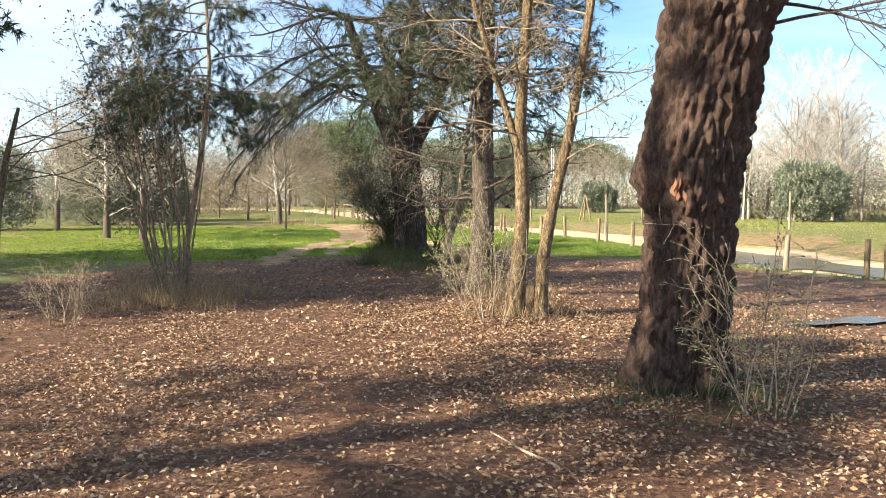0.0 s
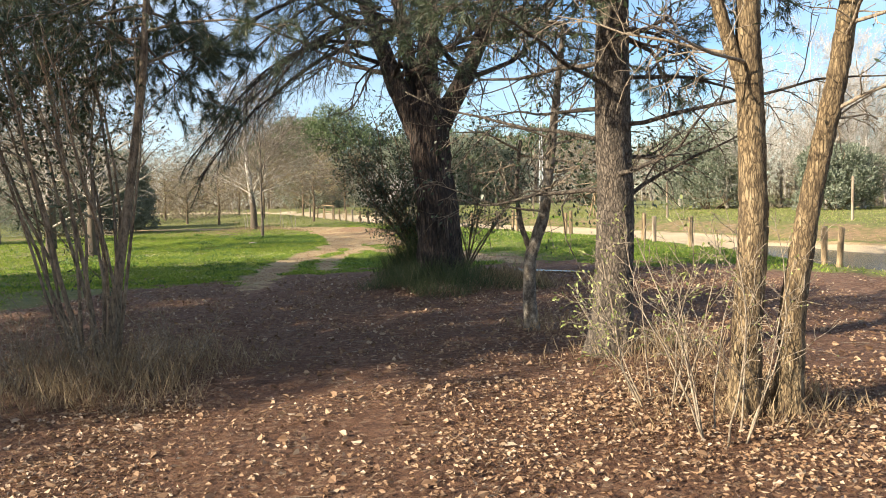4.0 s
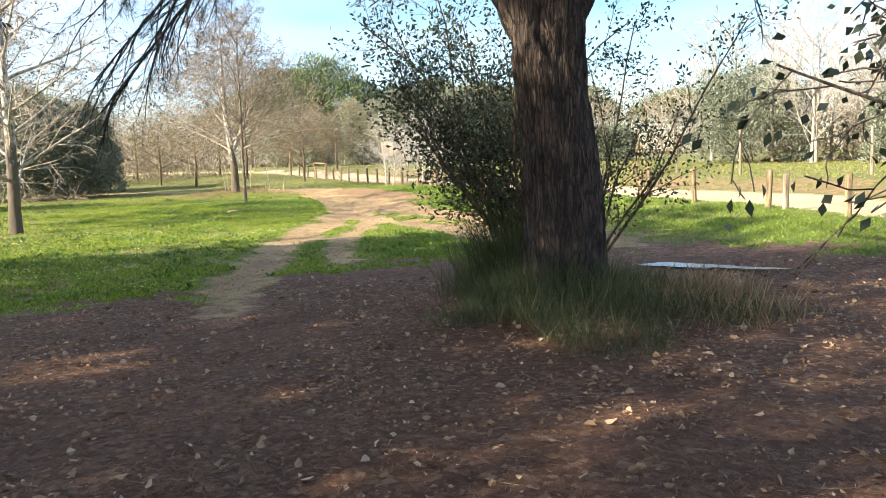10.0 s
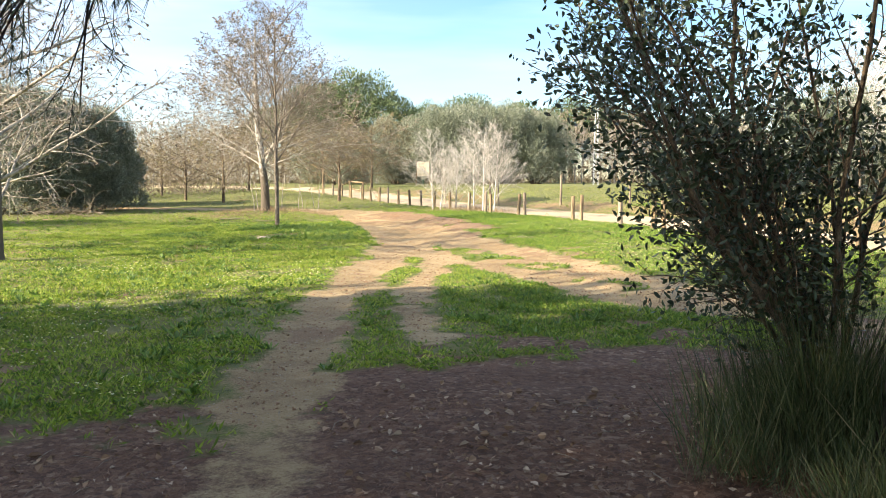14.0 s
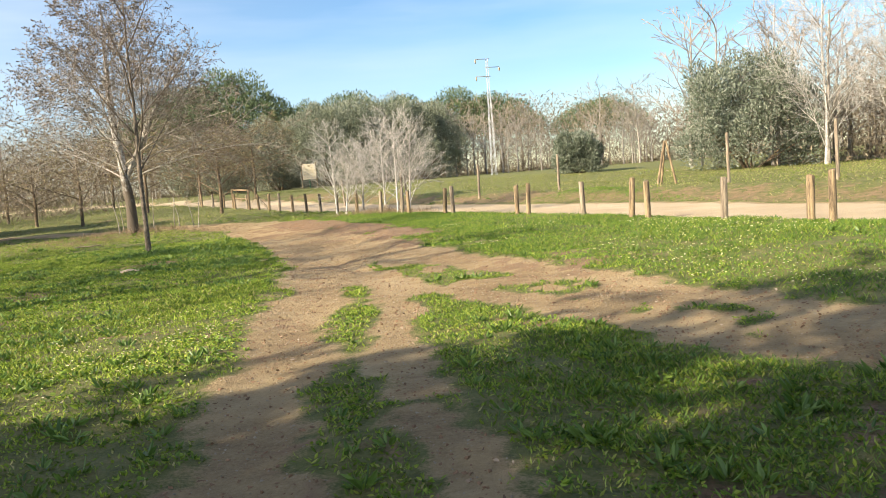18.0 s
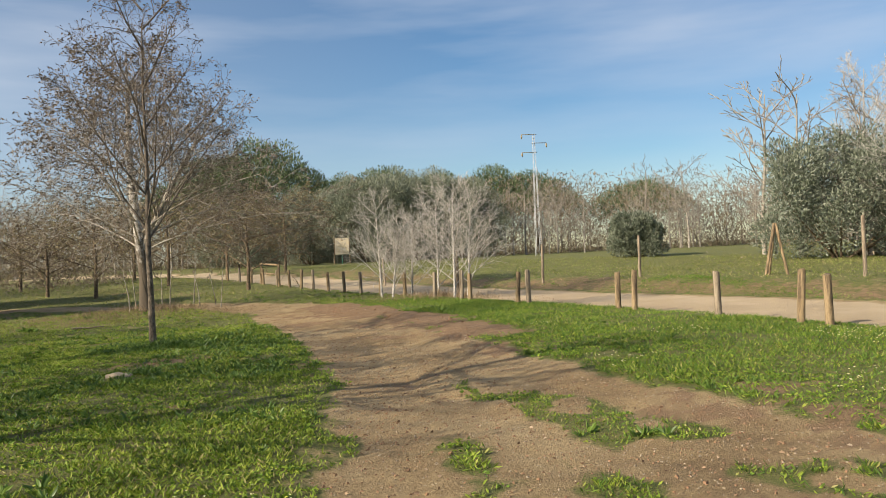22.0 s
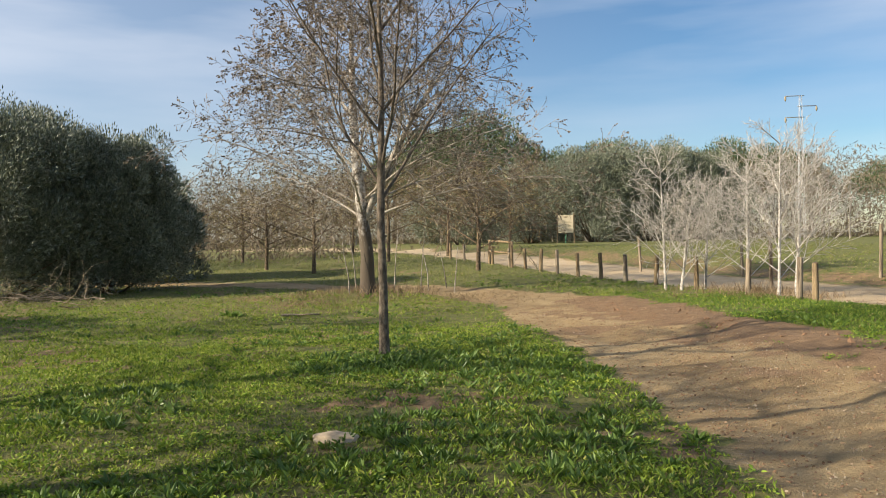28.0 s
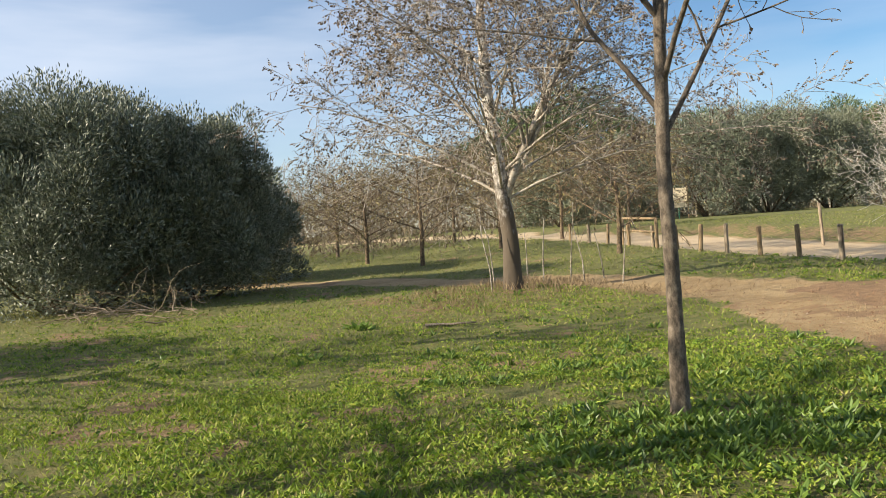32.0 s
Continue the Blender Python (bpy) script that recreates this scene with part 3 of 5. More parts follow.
pl[:, 0], pl[:, 1], pl[:, 2] = [a.ravel() for a in masks(GX, GY)]
GF = fence_side(GX, GY)
pl[:, 3] = (smooth(0.3, 0.9, -GF) * smooth(5.0, 4.3, -GF)).ravel()
gme.color_attributes.new("plan", "FLOAT_COLOR", "POINT").data.foreach_set("color", pl.ravel())
ground = tagged(new("ground", gme), "meadow ground with sandy tracks and leaf litter", "ground", kind="structure")


# ---- growing ----
def unit(v):
    v = np.asarray(v, float)
    return v / (np.linalg.norm(v) + 1e-9)


def bend(p, d, length, segs, jitter, up):
    """A wandering line from p along d."""
    pts, d, step = [np.asarray(p, float)], unit(d), length / segs
    for _ in range(segs):
        d = unit(d + np.random.normal(size=3) * jitter + np.array([0, 0, up]))
        pts.append(pts[-1] + d * step)
    return np.array(pts)


def around(d, angle, turn):
    d = unit(d)
    a = unit(np.cross(d, (0.31, 0.87, 0.41)))
    b = np.cross(d, a)
    return d * math.cos(angle) + (a * math.cos(turn) + b * math.sin(turn)) * math.sin(angle)


def along(pts, u):
    k = u * (len(pts) - 1)
    i = min(int(k), len(pts) - 2)
    return pts[i] + (pts[i + 1] - pts[i]) * (k - i), unit(pts[i + 1] - pts[i])


def branch(g, tips, p, d, length, r, level, cfg):
    """A limb with its side shoots, level by level; tips gets (place, way) of the last shoots."""
    segs = cfg["segs"][level]
    pts = bend(p, d, length, segs, cfg["jitter"][level], cfg["up"][level])
    radii = np.linspace(r, max(r * cfg["taper"], cfg["thin"]), len(pts))
    g.tube(pts, radii, cfg["sides"][level], cap=False)
    kids = cfg["kids"][level] if level < len(cfg["kids"]) else 0
    if not kids:
        for u in cfg["tips"]:
            tips.append((*along(pts, u),))
        return
    for k in range(kids):
        u = cfg["first"][level] + (1 - cfg["first"][level]) * (k + random.random() * 0.8) / kids
        q, t = along(pts, min(u, 0.999))
        rr = max(np.interp(u, [0, 1], [r, r * cfg["taper"]]) * cfg["thick"], cfg["thin"])
        nd = around(t, radians(cfg["angle"][level]) * random.uniform(0.7, 1.25), k * 2.4 + random.random())
        branch(g, tips, q, nd, length * cfg["ratio"][level] * random.uniform(0.6, 1.15) * (1.15 - 0.55 * u), rr, level + 1, cfg)
    tips.append((pts[-1], unit(pts[-1] - pts[-2])))


def split_tips(tips):
    return np.array([t[0] for t in tips]), np.array([t[1] for t in tips])


def bark_trunk(pts, radii, sides=44, ring=0.05, depth=0.03, cell=(0.1, 0.1, 0.26), flare=0.0, bulge=0.09, knobs=()):
    """A trunk whose plates of bark stand proud of the grooves."""
    g = Geo()
    p = np.asarray(pts, float)
    seg = np.r_[0, np.cumsum(np.linalg.norm(np.diff(p, axis=0), axis=1))]
    n = max(int(seg[-1] / ring), 4)
    s = np.linspace(0, seg[-1], n)
    line = np.stack([np.interp(s, seg, p[:, k]) for k in range(3)], 1)
    for _ in range(6):
        line[1:-1] = (line[:-2] + line[1:-1] * 2 + line[2:]) / 4
    rad = np.interp(s, seg, radii)
    rad = rad * (1 + flare * np.exp(-s / 0.22))
    ang = np.linspace(0, 2 * np.pi, sides, endpoint=False)
    tan = np.gradient(line, axis=0)
    tan /= np.linalg.norm(tan, axis=1, keepdims=True)
    ea = np.cross((0.0, 1.0, 0.0), tan)
    ea /= np.linalg.norm(ea, axis=1, keepdims=True)
    eb = np.cross(tan, ea)
    off = Vector((line[0][0] * 7.3, line[0][1] * 3.1, 0))
    v = []
    for i in range(n):
        for a in ang:
            q = Vector((math.cos(a) * rad[i] / cell[0], math.sin(a) * rad[i] / cell[1], s[i] / cell[2])) + off
            q = q + noise.noise_vector(q * 0.8) * 0.34 + noise.noise_vector(q * 2.1) * 0.14
            d = noise.voronoi(q)[0]
            e = min(1.0, (d[1] - d[0]) * 2.0)
            low = noise.noise(Vector((math.cos(a) * 1.3, math.sin(a) * 1.3, s[i] * 1.1)) + off)
            rr = rad[i] * (1 + bulge * low) + depth * (e - 0.7) + depth * 0.5 * noise.noise(q * 2.7)
            for ks, ka, high, wide in knobs:
                turn = (a - ka + math.pi) % (2 * math.pi) - math.pi
                rr += high * math.exp(-((s[i] - ks) / wide) ** 2 - (turn * rad[i] / wide) ** 2)
            if flare:
                rr += rad[i] * flare * 0.5 * math.exp(-s[i] / 0.18) * math.sin(a * 5 + 1)
            v.append(line[i] + (ea[i] * math.cos(a) + eb[i] * math.sin(a)) * rr)
    i, k = np.meshgrid(np.arange(n - 1), np.arange(sides), indexing="ij")
    kn = (k + 1) % sides
    g.add(np.array(v), np.stack([i * sides + k, i * sides + kn, (i + 1) * sides + kn, (i + 1) * sides + k], -1).reshape(-1, 4))
    return g


def limbs(parent, starts, cfg, material, name="branch", label=""):
    """Each row (place, way, length, radius) becomes a limb of its own; returns all their tips."""
    tips = []
    for p, d, length, r in starts:
        g = Geo()
        branch(g, tips, p, d, length, r, 0, cfg)
        part(name, g, material, parent, label)
    return tips


def ringed(k, rise, shift=0.0):
    a = k * 2.39996 + shift
    return (math.cos(a), math.sin(a), rise)


PINE_LIMB = dict(segs=[9, 6, 5, 3], jitter=[0.13, 0.16, 0.2, 0.2], up=[0.02, -0.02, -0.05, 0], taper=0.3, thin=0.004, sides=[9, 6, 4, 3], kids=[9, 6, 4], first=[0.25, 0.2, 0.2],
                 angle=[55, 50, 40], ratio=[0.5, 0.5, 0.5], thick=0.6, tips=[0.5, 1.0])
DROOP = dict(segs=[10, 6, 4], jitter=[0.07, 0.15, 0.2], up=[-0.07, -0.1, -0.08], taper=0.2, thin=0.0022, sides=[7, 4, 3], kids=[13, 5], first=[0.25, 0.15],
             angle=[42, 35], ratio=[0.36, 0.5], thick=0.55, tips=[0.2, 0.4, 0.6, 0.8, 1.0])
HANG = dict(segs=[10, 6, 4], jitter=[0.07, 0.1, 0.15], up=[-0.07, -0.07, -0.06], taper=0.3, thin=0.0016, sides=[7, 4, 3], kids=[13, 4], first=[0.25, 0.25],
            angle=[42, 28], ratio=[0.36, 0.5], thick=0.55, tips=[0.25, 0.5, 0.75, 1.0])
DEAD = dict(segs=[8, 5, 3], jitter=[0.12, 0.2, 0.25], up=[0.0, -0.02, -0.04], taper=0.25, thin=0.003, sides=[6, 4, 3], kids=[9, 4], first=[0.2, 0.15],
            angle=[55, 50], ratio=[0.42, 0.5], thick=0.5, tips=[1.0])
BARE = dict(segs=[7, 6, 4, 3], jitter=[0.06, 0.1, 0.14, 0.18], up=[0.04, 0.03, 0.03, 0.02], taper=0.3, thin=0.0035, sides=[7, 5, 4, 3], kids=[7, 5, 4], first=[0.25, 0.2, 0.15],
            angle=[40, 42, 40], ratio=[0.55, 0.5, 0.45], thick=0.55, tips=[0.4, 0.75, 1.0])
SHRUB = dict(segs=[8, 5, 3], jitter=[0.1, 0.16, 0.2], up=[0.03, 0.03, 0.0], taper=0.3, thin=0.002, sides=[6, 4, 3], kids=[9, 4], first=[0.3, 0.15],
             angle=[42, 45], ratio=[0.34, 0.45], thick=0.5, tips=[0.5, 1.0])


def pine_foliage(tips, parent, per=14, length=0.13, width=0.0022, label="dark green drooping pine needles"):
    c, d = split_tips(tips)
    g = Geo()
    g.needles(c, d + np.array([0, 0, -0.1]), per, length, width, 0.6)
    return part("foliage", g, M_NEEDLE, parent, label, False)


# ---- the pines by the path ----
def front_pine():
    """The thick trunk by the start of the walk."""
    t = thing("pine_tree", on_ground(1.74, 5.62), "thick pine with deeply furrowed reddish bark by the path", "tree")
    pts = [(0, 0.08, -0.1), (0.0, 0, 0.6), (-0.03, -0.08, 1.3), (-0.02, -0.14, 1.75), (0.02, -0.2, 2.2), (0.08, -0.28, 2.7), (0.16, -0.36, 3.2)]
    part("trunk", bark_trunk(pts, [0.4, 0.35, 0.33, 0.385, 0.365, 0.39, 0.41], 150, 0.016, 0.062, (0.062, 0.062, 0.24), 0.22, 0.15, ((1.75, 2.75, 0.1, 0.2), (1.62, 4.3, 0.05, 0.16), (2.35, 0.2, 0.07, 0.22))), M_PLATE, t)
    scar = Geo()
    for k in range(8):
        a, z = 4.15 + random.uniform(-0.14, 0.14), 1.6 + random.uniform(-0.07, 0.07)
        c = np.array([math.cos(a) * 0.425 - 0.02, math.sin(a) * 0.425 - 0.12, z])
        scar.leaves(c[None], np.array([[random.uniform(-0.3, 0.3), 0, -1.0]]), 0.09, 0.045)
    part("scar", scar, M_SCAR, t, "orange bare patch where the bark has flaked away")
    ends = [((1.15, -0.6, 4.0), 0.23), ((-0.8, 0.1, 4.5), 0.15), ((0.2, -1.4, 4.9), 0.15)]
    for end, r in ends:
        p = np.linspace((0.0, -0.28, 2.7), end, 8)
        p[2:-1] += np.random.normal(size=(5, 3)) * 0.05
        part("limb", bark_trunk(p, np.linspace(r * 1.3, r * 0.6, 8), 22, 0.06, 0.02), M_PLATE, t)
    tips = limbs(t, [(np.array(ends[k % 3][0]) - (0, 0, random.random() * 0.6), ringed(k, 0.35, 0.3), random.uniform(1.6, 2.8), 0.05) for k in range(15)], PINE_LIMB | dict(kids=[8, 5, 3]), M_PINE)
    limbs(t, [((0.45, -0.4, 2.75 + 0.15 * k), (1.0, 0.25 * k - 0.4, 0.12 - 0.1 * k), random.uniform(1.1, 1.7), 0.014) for k in range(4)], DEAD, M_BARK, "dead_branch")
    pine_foliage(tips, t, 13, 0.14, 0.003)


def main_pine():
    """The great forked pine at the end of the litter."""
    t = thing("pine_tree", on_ground(-0.43, 18.3), "large forked pine with dark trunk and drooping branches", "tree")
    part("trunk", bark_trunk([(0, 0, -0.1), (0.0, 0, 0.7), (-0.07, 0, 1.5), (-0.13, 0, 2.2), (-0.17, 0, 2.85), (-0.17, 0, 3.1)], [0.43, 0.385, 0.35, 0.335, 0.37, 0.3], 100, 0.03, 0.036, (0.045, 0.045, 0.5), 0.16), M_PINE, t)
    forks = [((-0.3, 0, 2.5), (-0.75, 0.1, 3.5), (-1.0, 0.0, 4.2), (-1.5, -0.3, 5.6), 0.22), ((-0.15, 0, 2.7), (-0.15, 0.15, 3.8), (-0.1, 0.4, 4.9), (0.1, 0.6, 6.3), 0.23),
             ((-0.02, 0, 2.5), (0.5, -0.05, 3.5), (0.85, -0.1, 4.3), (1.5, 0.1, 5.6), 0.2), ((-0.15, 0.1, 2.7), (-0.45, 0.3, 3.7), (-0.5, 0.8, 4.6), (-0.9, 1.5, 5.8), 0.16)]
    heads = []
    for a, b, c, d, r in forks:
        line = np.array([a, np.add(a, b) / 2, b, np.add(b, c) / 2, c, np.add(c, d) / 2, d])
        part("limb", bark_trunk(line, np.linspace(r, r * 0.45, 7), 28, 0.06, 0.02, (0.06, 0.06, 0.25)), M_PINE, t)
        heads += [np.array(c), np.array(d), np.array(b)]
    tips = limbs(t, [(heads[k % len(heads)] + np.random.normal(size=3) * 0.06, ringed(k, 0.25), random.uniform(1.8, 3.2), 0.05) for k in range(30)], PINE_LIMB | dict(kids=[8, 5, 3]), M_PINE)
    # long boughs that hang towards the path
    for p0, p1, arch in (((-0.75, -0.1, 4.1), (-3.85, -1.1, 1.75), 0.55), ((-0.9, 0.0, 4.5), (-4.3, 0.2, 2.1), 0.5), ((-0.8, -0.1, 3.9), (-3.4, -1.9, 2.55), 0.6), ((-1.0, -0.2, 4.6), (-3.0, -2.8, 2.9), 0.6), ((-0.9, -0.1, 4.4), (-3.6, -0.6, 2.4), 0.5),
                          ((-0.5, -0.2, 4.0), (-1.6, -3.2, 3.1), 0.5), ((0.5, -0.1, 4.2), (1.5, -2.9, 3.2), 0.5), ((0.8, -0.1, 4.4), (3.6, -1.0, 3.0), 0.5), ((-0.6, -0.2, 4.2), (-2.4, -2.2, 3.2), 0.6), ((-1.2, 0.0, 5.0), (-4.6, -0.9, 2.9), 0.5)):
        g, u = Geo(), np.linspace(0, 1, 12)[:, None]
        line = np.array(p0) * (1 - u) + np.array(p1) * u + np.array([0, 0, arch]) * 4 * u * (1 - u) + np.random.normal(size=(12, 3)) * 0.025
        g.tube(line, np.linspace(0.042, 0.006, 12), 7, cap=False)
        for k in range(30):
            q, d = along(line, 0.22 + 0.775 * k / 30)
            side = np.cross(d, (0, 0, 1)) * (1 if k % 2 else -1)
            branch(g, tips, q, d * 1.1 + side * random.uniform(0.15, 0.7) + np.array([0, 0, random.uniform(-0.35, 0.12)]), random.uniform(0.45, 1.0), 0.008, 1, HANG)
        part("bough", g, M_PINE, t)
    pine_foliage(tips, t, 8, 0.09, 0.0014)


def side_pine():
    """The slender pine right of the path, with dead lower branches."""
    t = thing("pine_tree", on_ground(0.64, 11.35), "slender pine with grey scaly bark and dead lower branches", "tree")
    part("trunk", bark_trunk([(-0.03, 0, -0.1), (0, 0, 0.5), (0.02, 0, 1.5), (0.0, 0, 2.6), (0.04, 0, 4), (0.0, 0, 6.5)], [0.2, 0.172, 0.162, 0.152, 0.13, 0.08], 64, 0.025, 0.009, (0.045, 0.045, 0.09), 0.4), M_BARK, t)
    limbs(t, [((0, 0, 1.3 + 3.2 * k / 22), ringed(k, random.uniform(-0.05, 0.3)), random.uniform(1.1, 2.3), 0.024) for k in range(24)], DEAD, M_BARK, "dead_branch")
    tips = limbs(t, [((0, 0, 2.9 + 3.4 * k / 28), ringed(k, 0.15, 1), random.uniform(1.2, 2.5), 0.035) for k in range(28)], PINE_LIMB | dict(kids=[7, 5, 3]), M_BARK)
    pine_foliage(tips, t, 17, 0.12, 0.003)


def shade_pine(px, py, hh, reach):
    """The pines left of the path, whose shade lies over the litter."""
    t = thing("pine_tree", on_ground(px, py), "broad pine at the edge of the meadow shading the path", "tree", "pines shading the path")
    part("trunk", bark_trunk([(0, 0, -0.1), (0.1, 0, hh * 0.4), (0, 0.1, hh * 0.95)], [0.3, 0.24, 0.1], 28, 0.08, 0.025, (0.08, 0.08, 0.3), 0.2), M_PINE, t)
    tips = limbs(t, [((0.05, 0, hh * (0.42 + 0.5 * k / 18)), ringed(k, 0.22, px), reach * random.uniform(0.75, 1.1) * (1.1 - 0.02 * k), 0.06) for k in range(18)], PINE_LIMB | dict(kids=[8, 5, 4], segs=[7, 4, 3, 2], sides=[6, 4, 3, 3], up=[-0.01, -0.03, -0.05, 0]), M_PINE)
    if py < 13.5:
        # foliage in separate clumps, with gaps that let the low sun through
        tips = [p for p in tips if noise.noise(Vector(p[0]) * 0.75 + Vector((px, py, 0))) > 0.02]
    pine_foliage(tips, t, 9 if hh > 8.8 else 7, 0.2, 0.017 if py > 13.5 else 0.0095)


def twin_trunks():
    t = thing("forked_tree", on_ground(1.06, 9.3), "twin slender trunks with mossy yellow-brown bark", "tree")
    lines = [([(-0.16, 0, -0.1), (-0.14, 0, 0.6), (-0.1, 0, 1.2), (-0.12, 0, 1.9), (-0.14, 0, 2.4), (-0.12, 0.03, 2.75), (-0.09, 0.06, 3.2), (-0.05, 0.1, 3.8), (0.0, 0.1, 4.6)], 0.085), ([(0.12, -0.02, -0.1), (0.16, 0, 0.7), (0.28, 0, 1.4), (0.46, 0, 2.2), (0.6, 0.02, 3.0), (0.78, 0.1, 4.2)], 0.075),
             ([(-0.12, 0, 1.95), (-0.3, 0, 2.5), (-0.5, -0.02, 3.1), (-0.75, -0.1, 3.9)], 0.05)]
    for k, (p, r) in enumerate(lines):
        part("trunk", bark_trunk(p, np.linspace(r * 1.18 if k < 2 else r, r * 0.67, len(p)), 28, 0.03, 0.008, (0.035, 0.035, 0.1), 0.25 if k < 2 else 0.0), M_TWIN, t)
    tips = limbs(t, [(along(np.array(lines[k % 3][0]), random.uniform(0.45, 1))[0], ringed(k, 0.25), random.uniform(0.4, 1.3), 0.014) for k in range(34)], DEAD, M_TWIG)
    c, d = split_tips(tips)
    keep = c[:, 2] > 2.2
    g = Geo()
    g.leaves(c[keep][::2], d[keep][::2], 0.05, 0.025)
    part("foliage", g, M_EVER, t)


def young_pine():
    """A slim stem that rises out of the tall shrub and carries a low, dense head of needles."""
    t = thing("young_pine", on_ground(-3.88, 11.75), "slim young pine with a dense head of needles above the shrub", "tree")
    line = [(0, 0, -0.05), (0.06, 0, 0.8), (0.2, 0.04, 1.7), (0.33, 0.1, 2.6), (0.38, 0.2, 3.5), (0.3, 0.3, 5.0)]
    part("trunk", bark_trunk(line, [0.05, 0.044, 0.04, 0.036, 0.03, 0.018], 18, 0.04, 0.005, (0.03, 0.03, 0.09), 0.2), M_STEM, t)
    rows = []
    for k in range(26):
        p, _ = along(np.array(line), 0.64 + 0.35 * k / 26)
        a = k * 2.39996
        rows.append((p, (math.cos(a) - 0.62, math.sin(a) + 0.5, random.uniform(-0.1, 0.4)), random.uniform(1.1, 1.9), 0.016))
    tips = limbs(t, rows, DROOP | dict(kids=[11, 5], ratio=[0.4, 0.5], first=[0.2, 0.15]), M_STEM)
    pine_foliage(tips, t, 13, 0.11, 0.0024)


def thin_tree():
    t = thing("young_tree", on_ground(0.22, 13.1), "thin leaning tree with grey bark and few leaves", "tree")
    line = [(0, 0, -0.05), (-0.03, 0, 0.35), (-0.02, 0, 0.8), (0.14, 0, 1.25), (0.22, 0, 1.8), (0.3, 0.02, 2.5), (0.42, 0.05, 3.4)]
    part("trunk", bark_trunk(line, [0.085, 0.075, 0.07, 0.065, 0.055, 0.045, 0.03], 24, 0.035, 0.008, (0.05, 0.05, 0.1), 0.2), M_LICHEN, t)
    line2 = [(0.0, 0, 0.85), (-0.12, 0.02, 1.2), (-0.16, 0, 1.6), (-0.1, 0, 2.1)]
    part("stem", bark_trunk(line2, [0.035, 0.03, 0.025, 0.018], 14, 0.05, 0.004), M_BARK, t)
    tips = limbs(t, [(along(np.array(line if k % 3 else line2), random.uniform(0.45, 1))[0], ringed(k, 0.15), random.uniform(0.6, 1.5), 0.015) for k in range(20)], DEAD, M_TWIG)
    c, d = split_tips(tips)
    g = Geo()
    g.leaves(np.repeat(c, 2, 0) + np.random.normal(size=(len(c) * 2, 3)) * 0.04, np.repeat(d, 2, 0), 0.05, 0.03, 0.5)
    part("foliage", g, M_EVER, t)


def stem_shrub(name, x, y, stems, high, lean, leaf_mat, leaf, label, density=1.0, above=0.3, r=0.02, tall_leaves=0, tilt=0.0, cfg=None):
    t = thing(name, on_ground(x, y), label, "shrub")
    rows = []
    for k in range(stems):
        a = k * 2.4 + random.random()
        way = lean * (random.uniform(0.25, 1.1) if tilt else 1.0)
        rows.append(((math.cos(a) * 0.12 * (stems > 4), math.sin(a) * 0.12 * (stems > 4), -0.04), (math.cos(a) * way + tilt, math.sin(a) * way, 1.0), high * random.uniform(0.65, 1.15), r * random.uniform(0.7, 1.2)))
    tips = limbs(t, rows, cfg or SHRUB, M_STEM if cfg else M_TWIG, "stem")
    c, d = split_tips(tips)
    keep = (c[:, 2] > above) & (np.random.random(len(c)) < density) & (c[:, 0] < (0.35 if tilt else 9))
    g = Geo()
    g.leaves(c[keep], d[keep], *leaf)
    if tall_leaves:
        top = c[(c[:, 2] > high * 0.55) & (c[:, 0] < 0.2)]
        k = np.random.randint(0, len(top), tall_leaves)
        g.leaves(top[k] + np.random.normal(size=(tall_leaves, 3)) * 0.18, np.random.normal(size=(tall_leaves, 3)), *leaf)
    if g.n:
        part("foliage", g, leaf_mat, t)
    return t


front_pine()
main_pine()
side_pine()
twin_trunks()
thin_tree()
young_pine()
for px, py, hh, reach in ((-13.9, 10.7, 9.3, 3.4), (-12.6, 9.0, 8.5, 3.1), (-10.8, 8.5, 6.6, 2.0), (-13.2, 13.9, 9.0, 4.0), (-13.4, 18.0, 9.5, 3.8), (-16.3, 16.9, 10.0, 4.5), (-16.8, 13.2, 10.0, 4.0), (-19.8, 15.8, 10.5, 4.0), (-10.5, 0.2, 9.3, 2.6)):
    shade_pine(px, py, hh, reach)
stem_shrub("tall_shrub", -3.95, 11.6, 18, 3.7, 0.24, M_EVER, (0.055, 0.026), "tall many-stemmed shrub with small leaves at its top", 0.8, 1.2, 0.022, tall_leaves=1500, tilt=-0.05, cfg=SHRUB | dict(ratio=[0.2, 0.45], kids=[11, 4], first=[0.5, 0.15]))
stem_shrub("low_shrub", 0.57, 8.86, 8, 1.2, 0.35, M_SPRIG, (0.02, 0.011), "low thorny shrub of pale bare twigs", 0.25, 0.2, 0.008)
stem_shrub("low_shrub", 0.44, 9.6, 7, 1.35, 0.42, M_SPRIG, (0.034, 0.018), "thorny shrub with young yellow-green leaves", 1.0, 0.15, 0.008)
stem_shrub("low_shrub", 2.02, 4.75, 10, 1.0, 0.5, M_SPRIG, (0.025, 0.012), "low thorny shrub beside the thick pine", 0.6, 0.2, 0.008)
stem_shrub("tall_weed", 1.9, 4.85, 3, 1.75, 0.05, M_EVER, (0.03, 0.016), "tall thin weed with small leaves beside the thick pine", 1.0, 0.4, 0.006)
stem_shrub("low_shrub", -4.5, 9.0, 12, 0.75, 0.4, M_STRAW, (0.03, 0.012), "tangle of dry twigs beside the path", 0.5, 0.1, 0.006)
stem_shrub("low_shrub", -3.65, 11.0, 9, 0.55, 0.6, M_STRAW, (0.02, 0.01), "pale dead twigs at the foot of the shrub", 0.3, 0.1, 0.009)
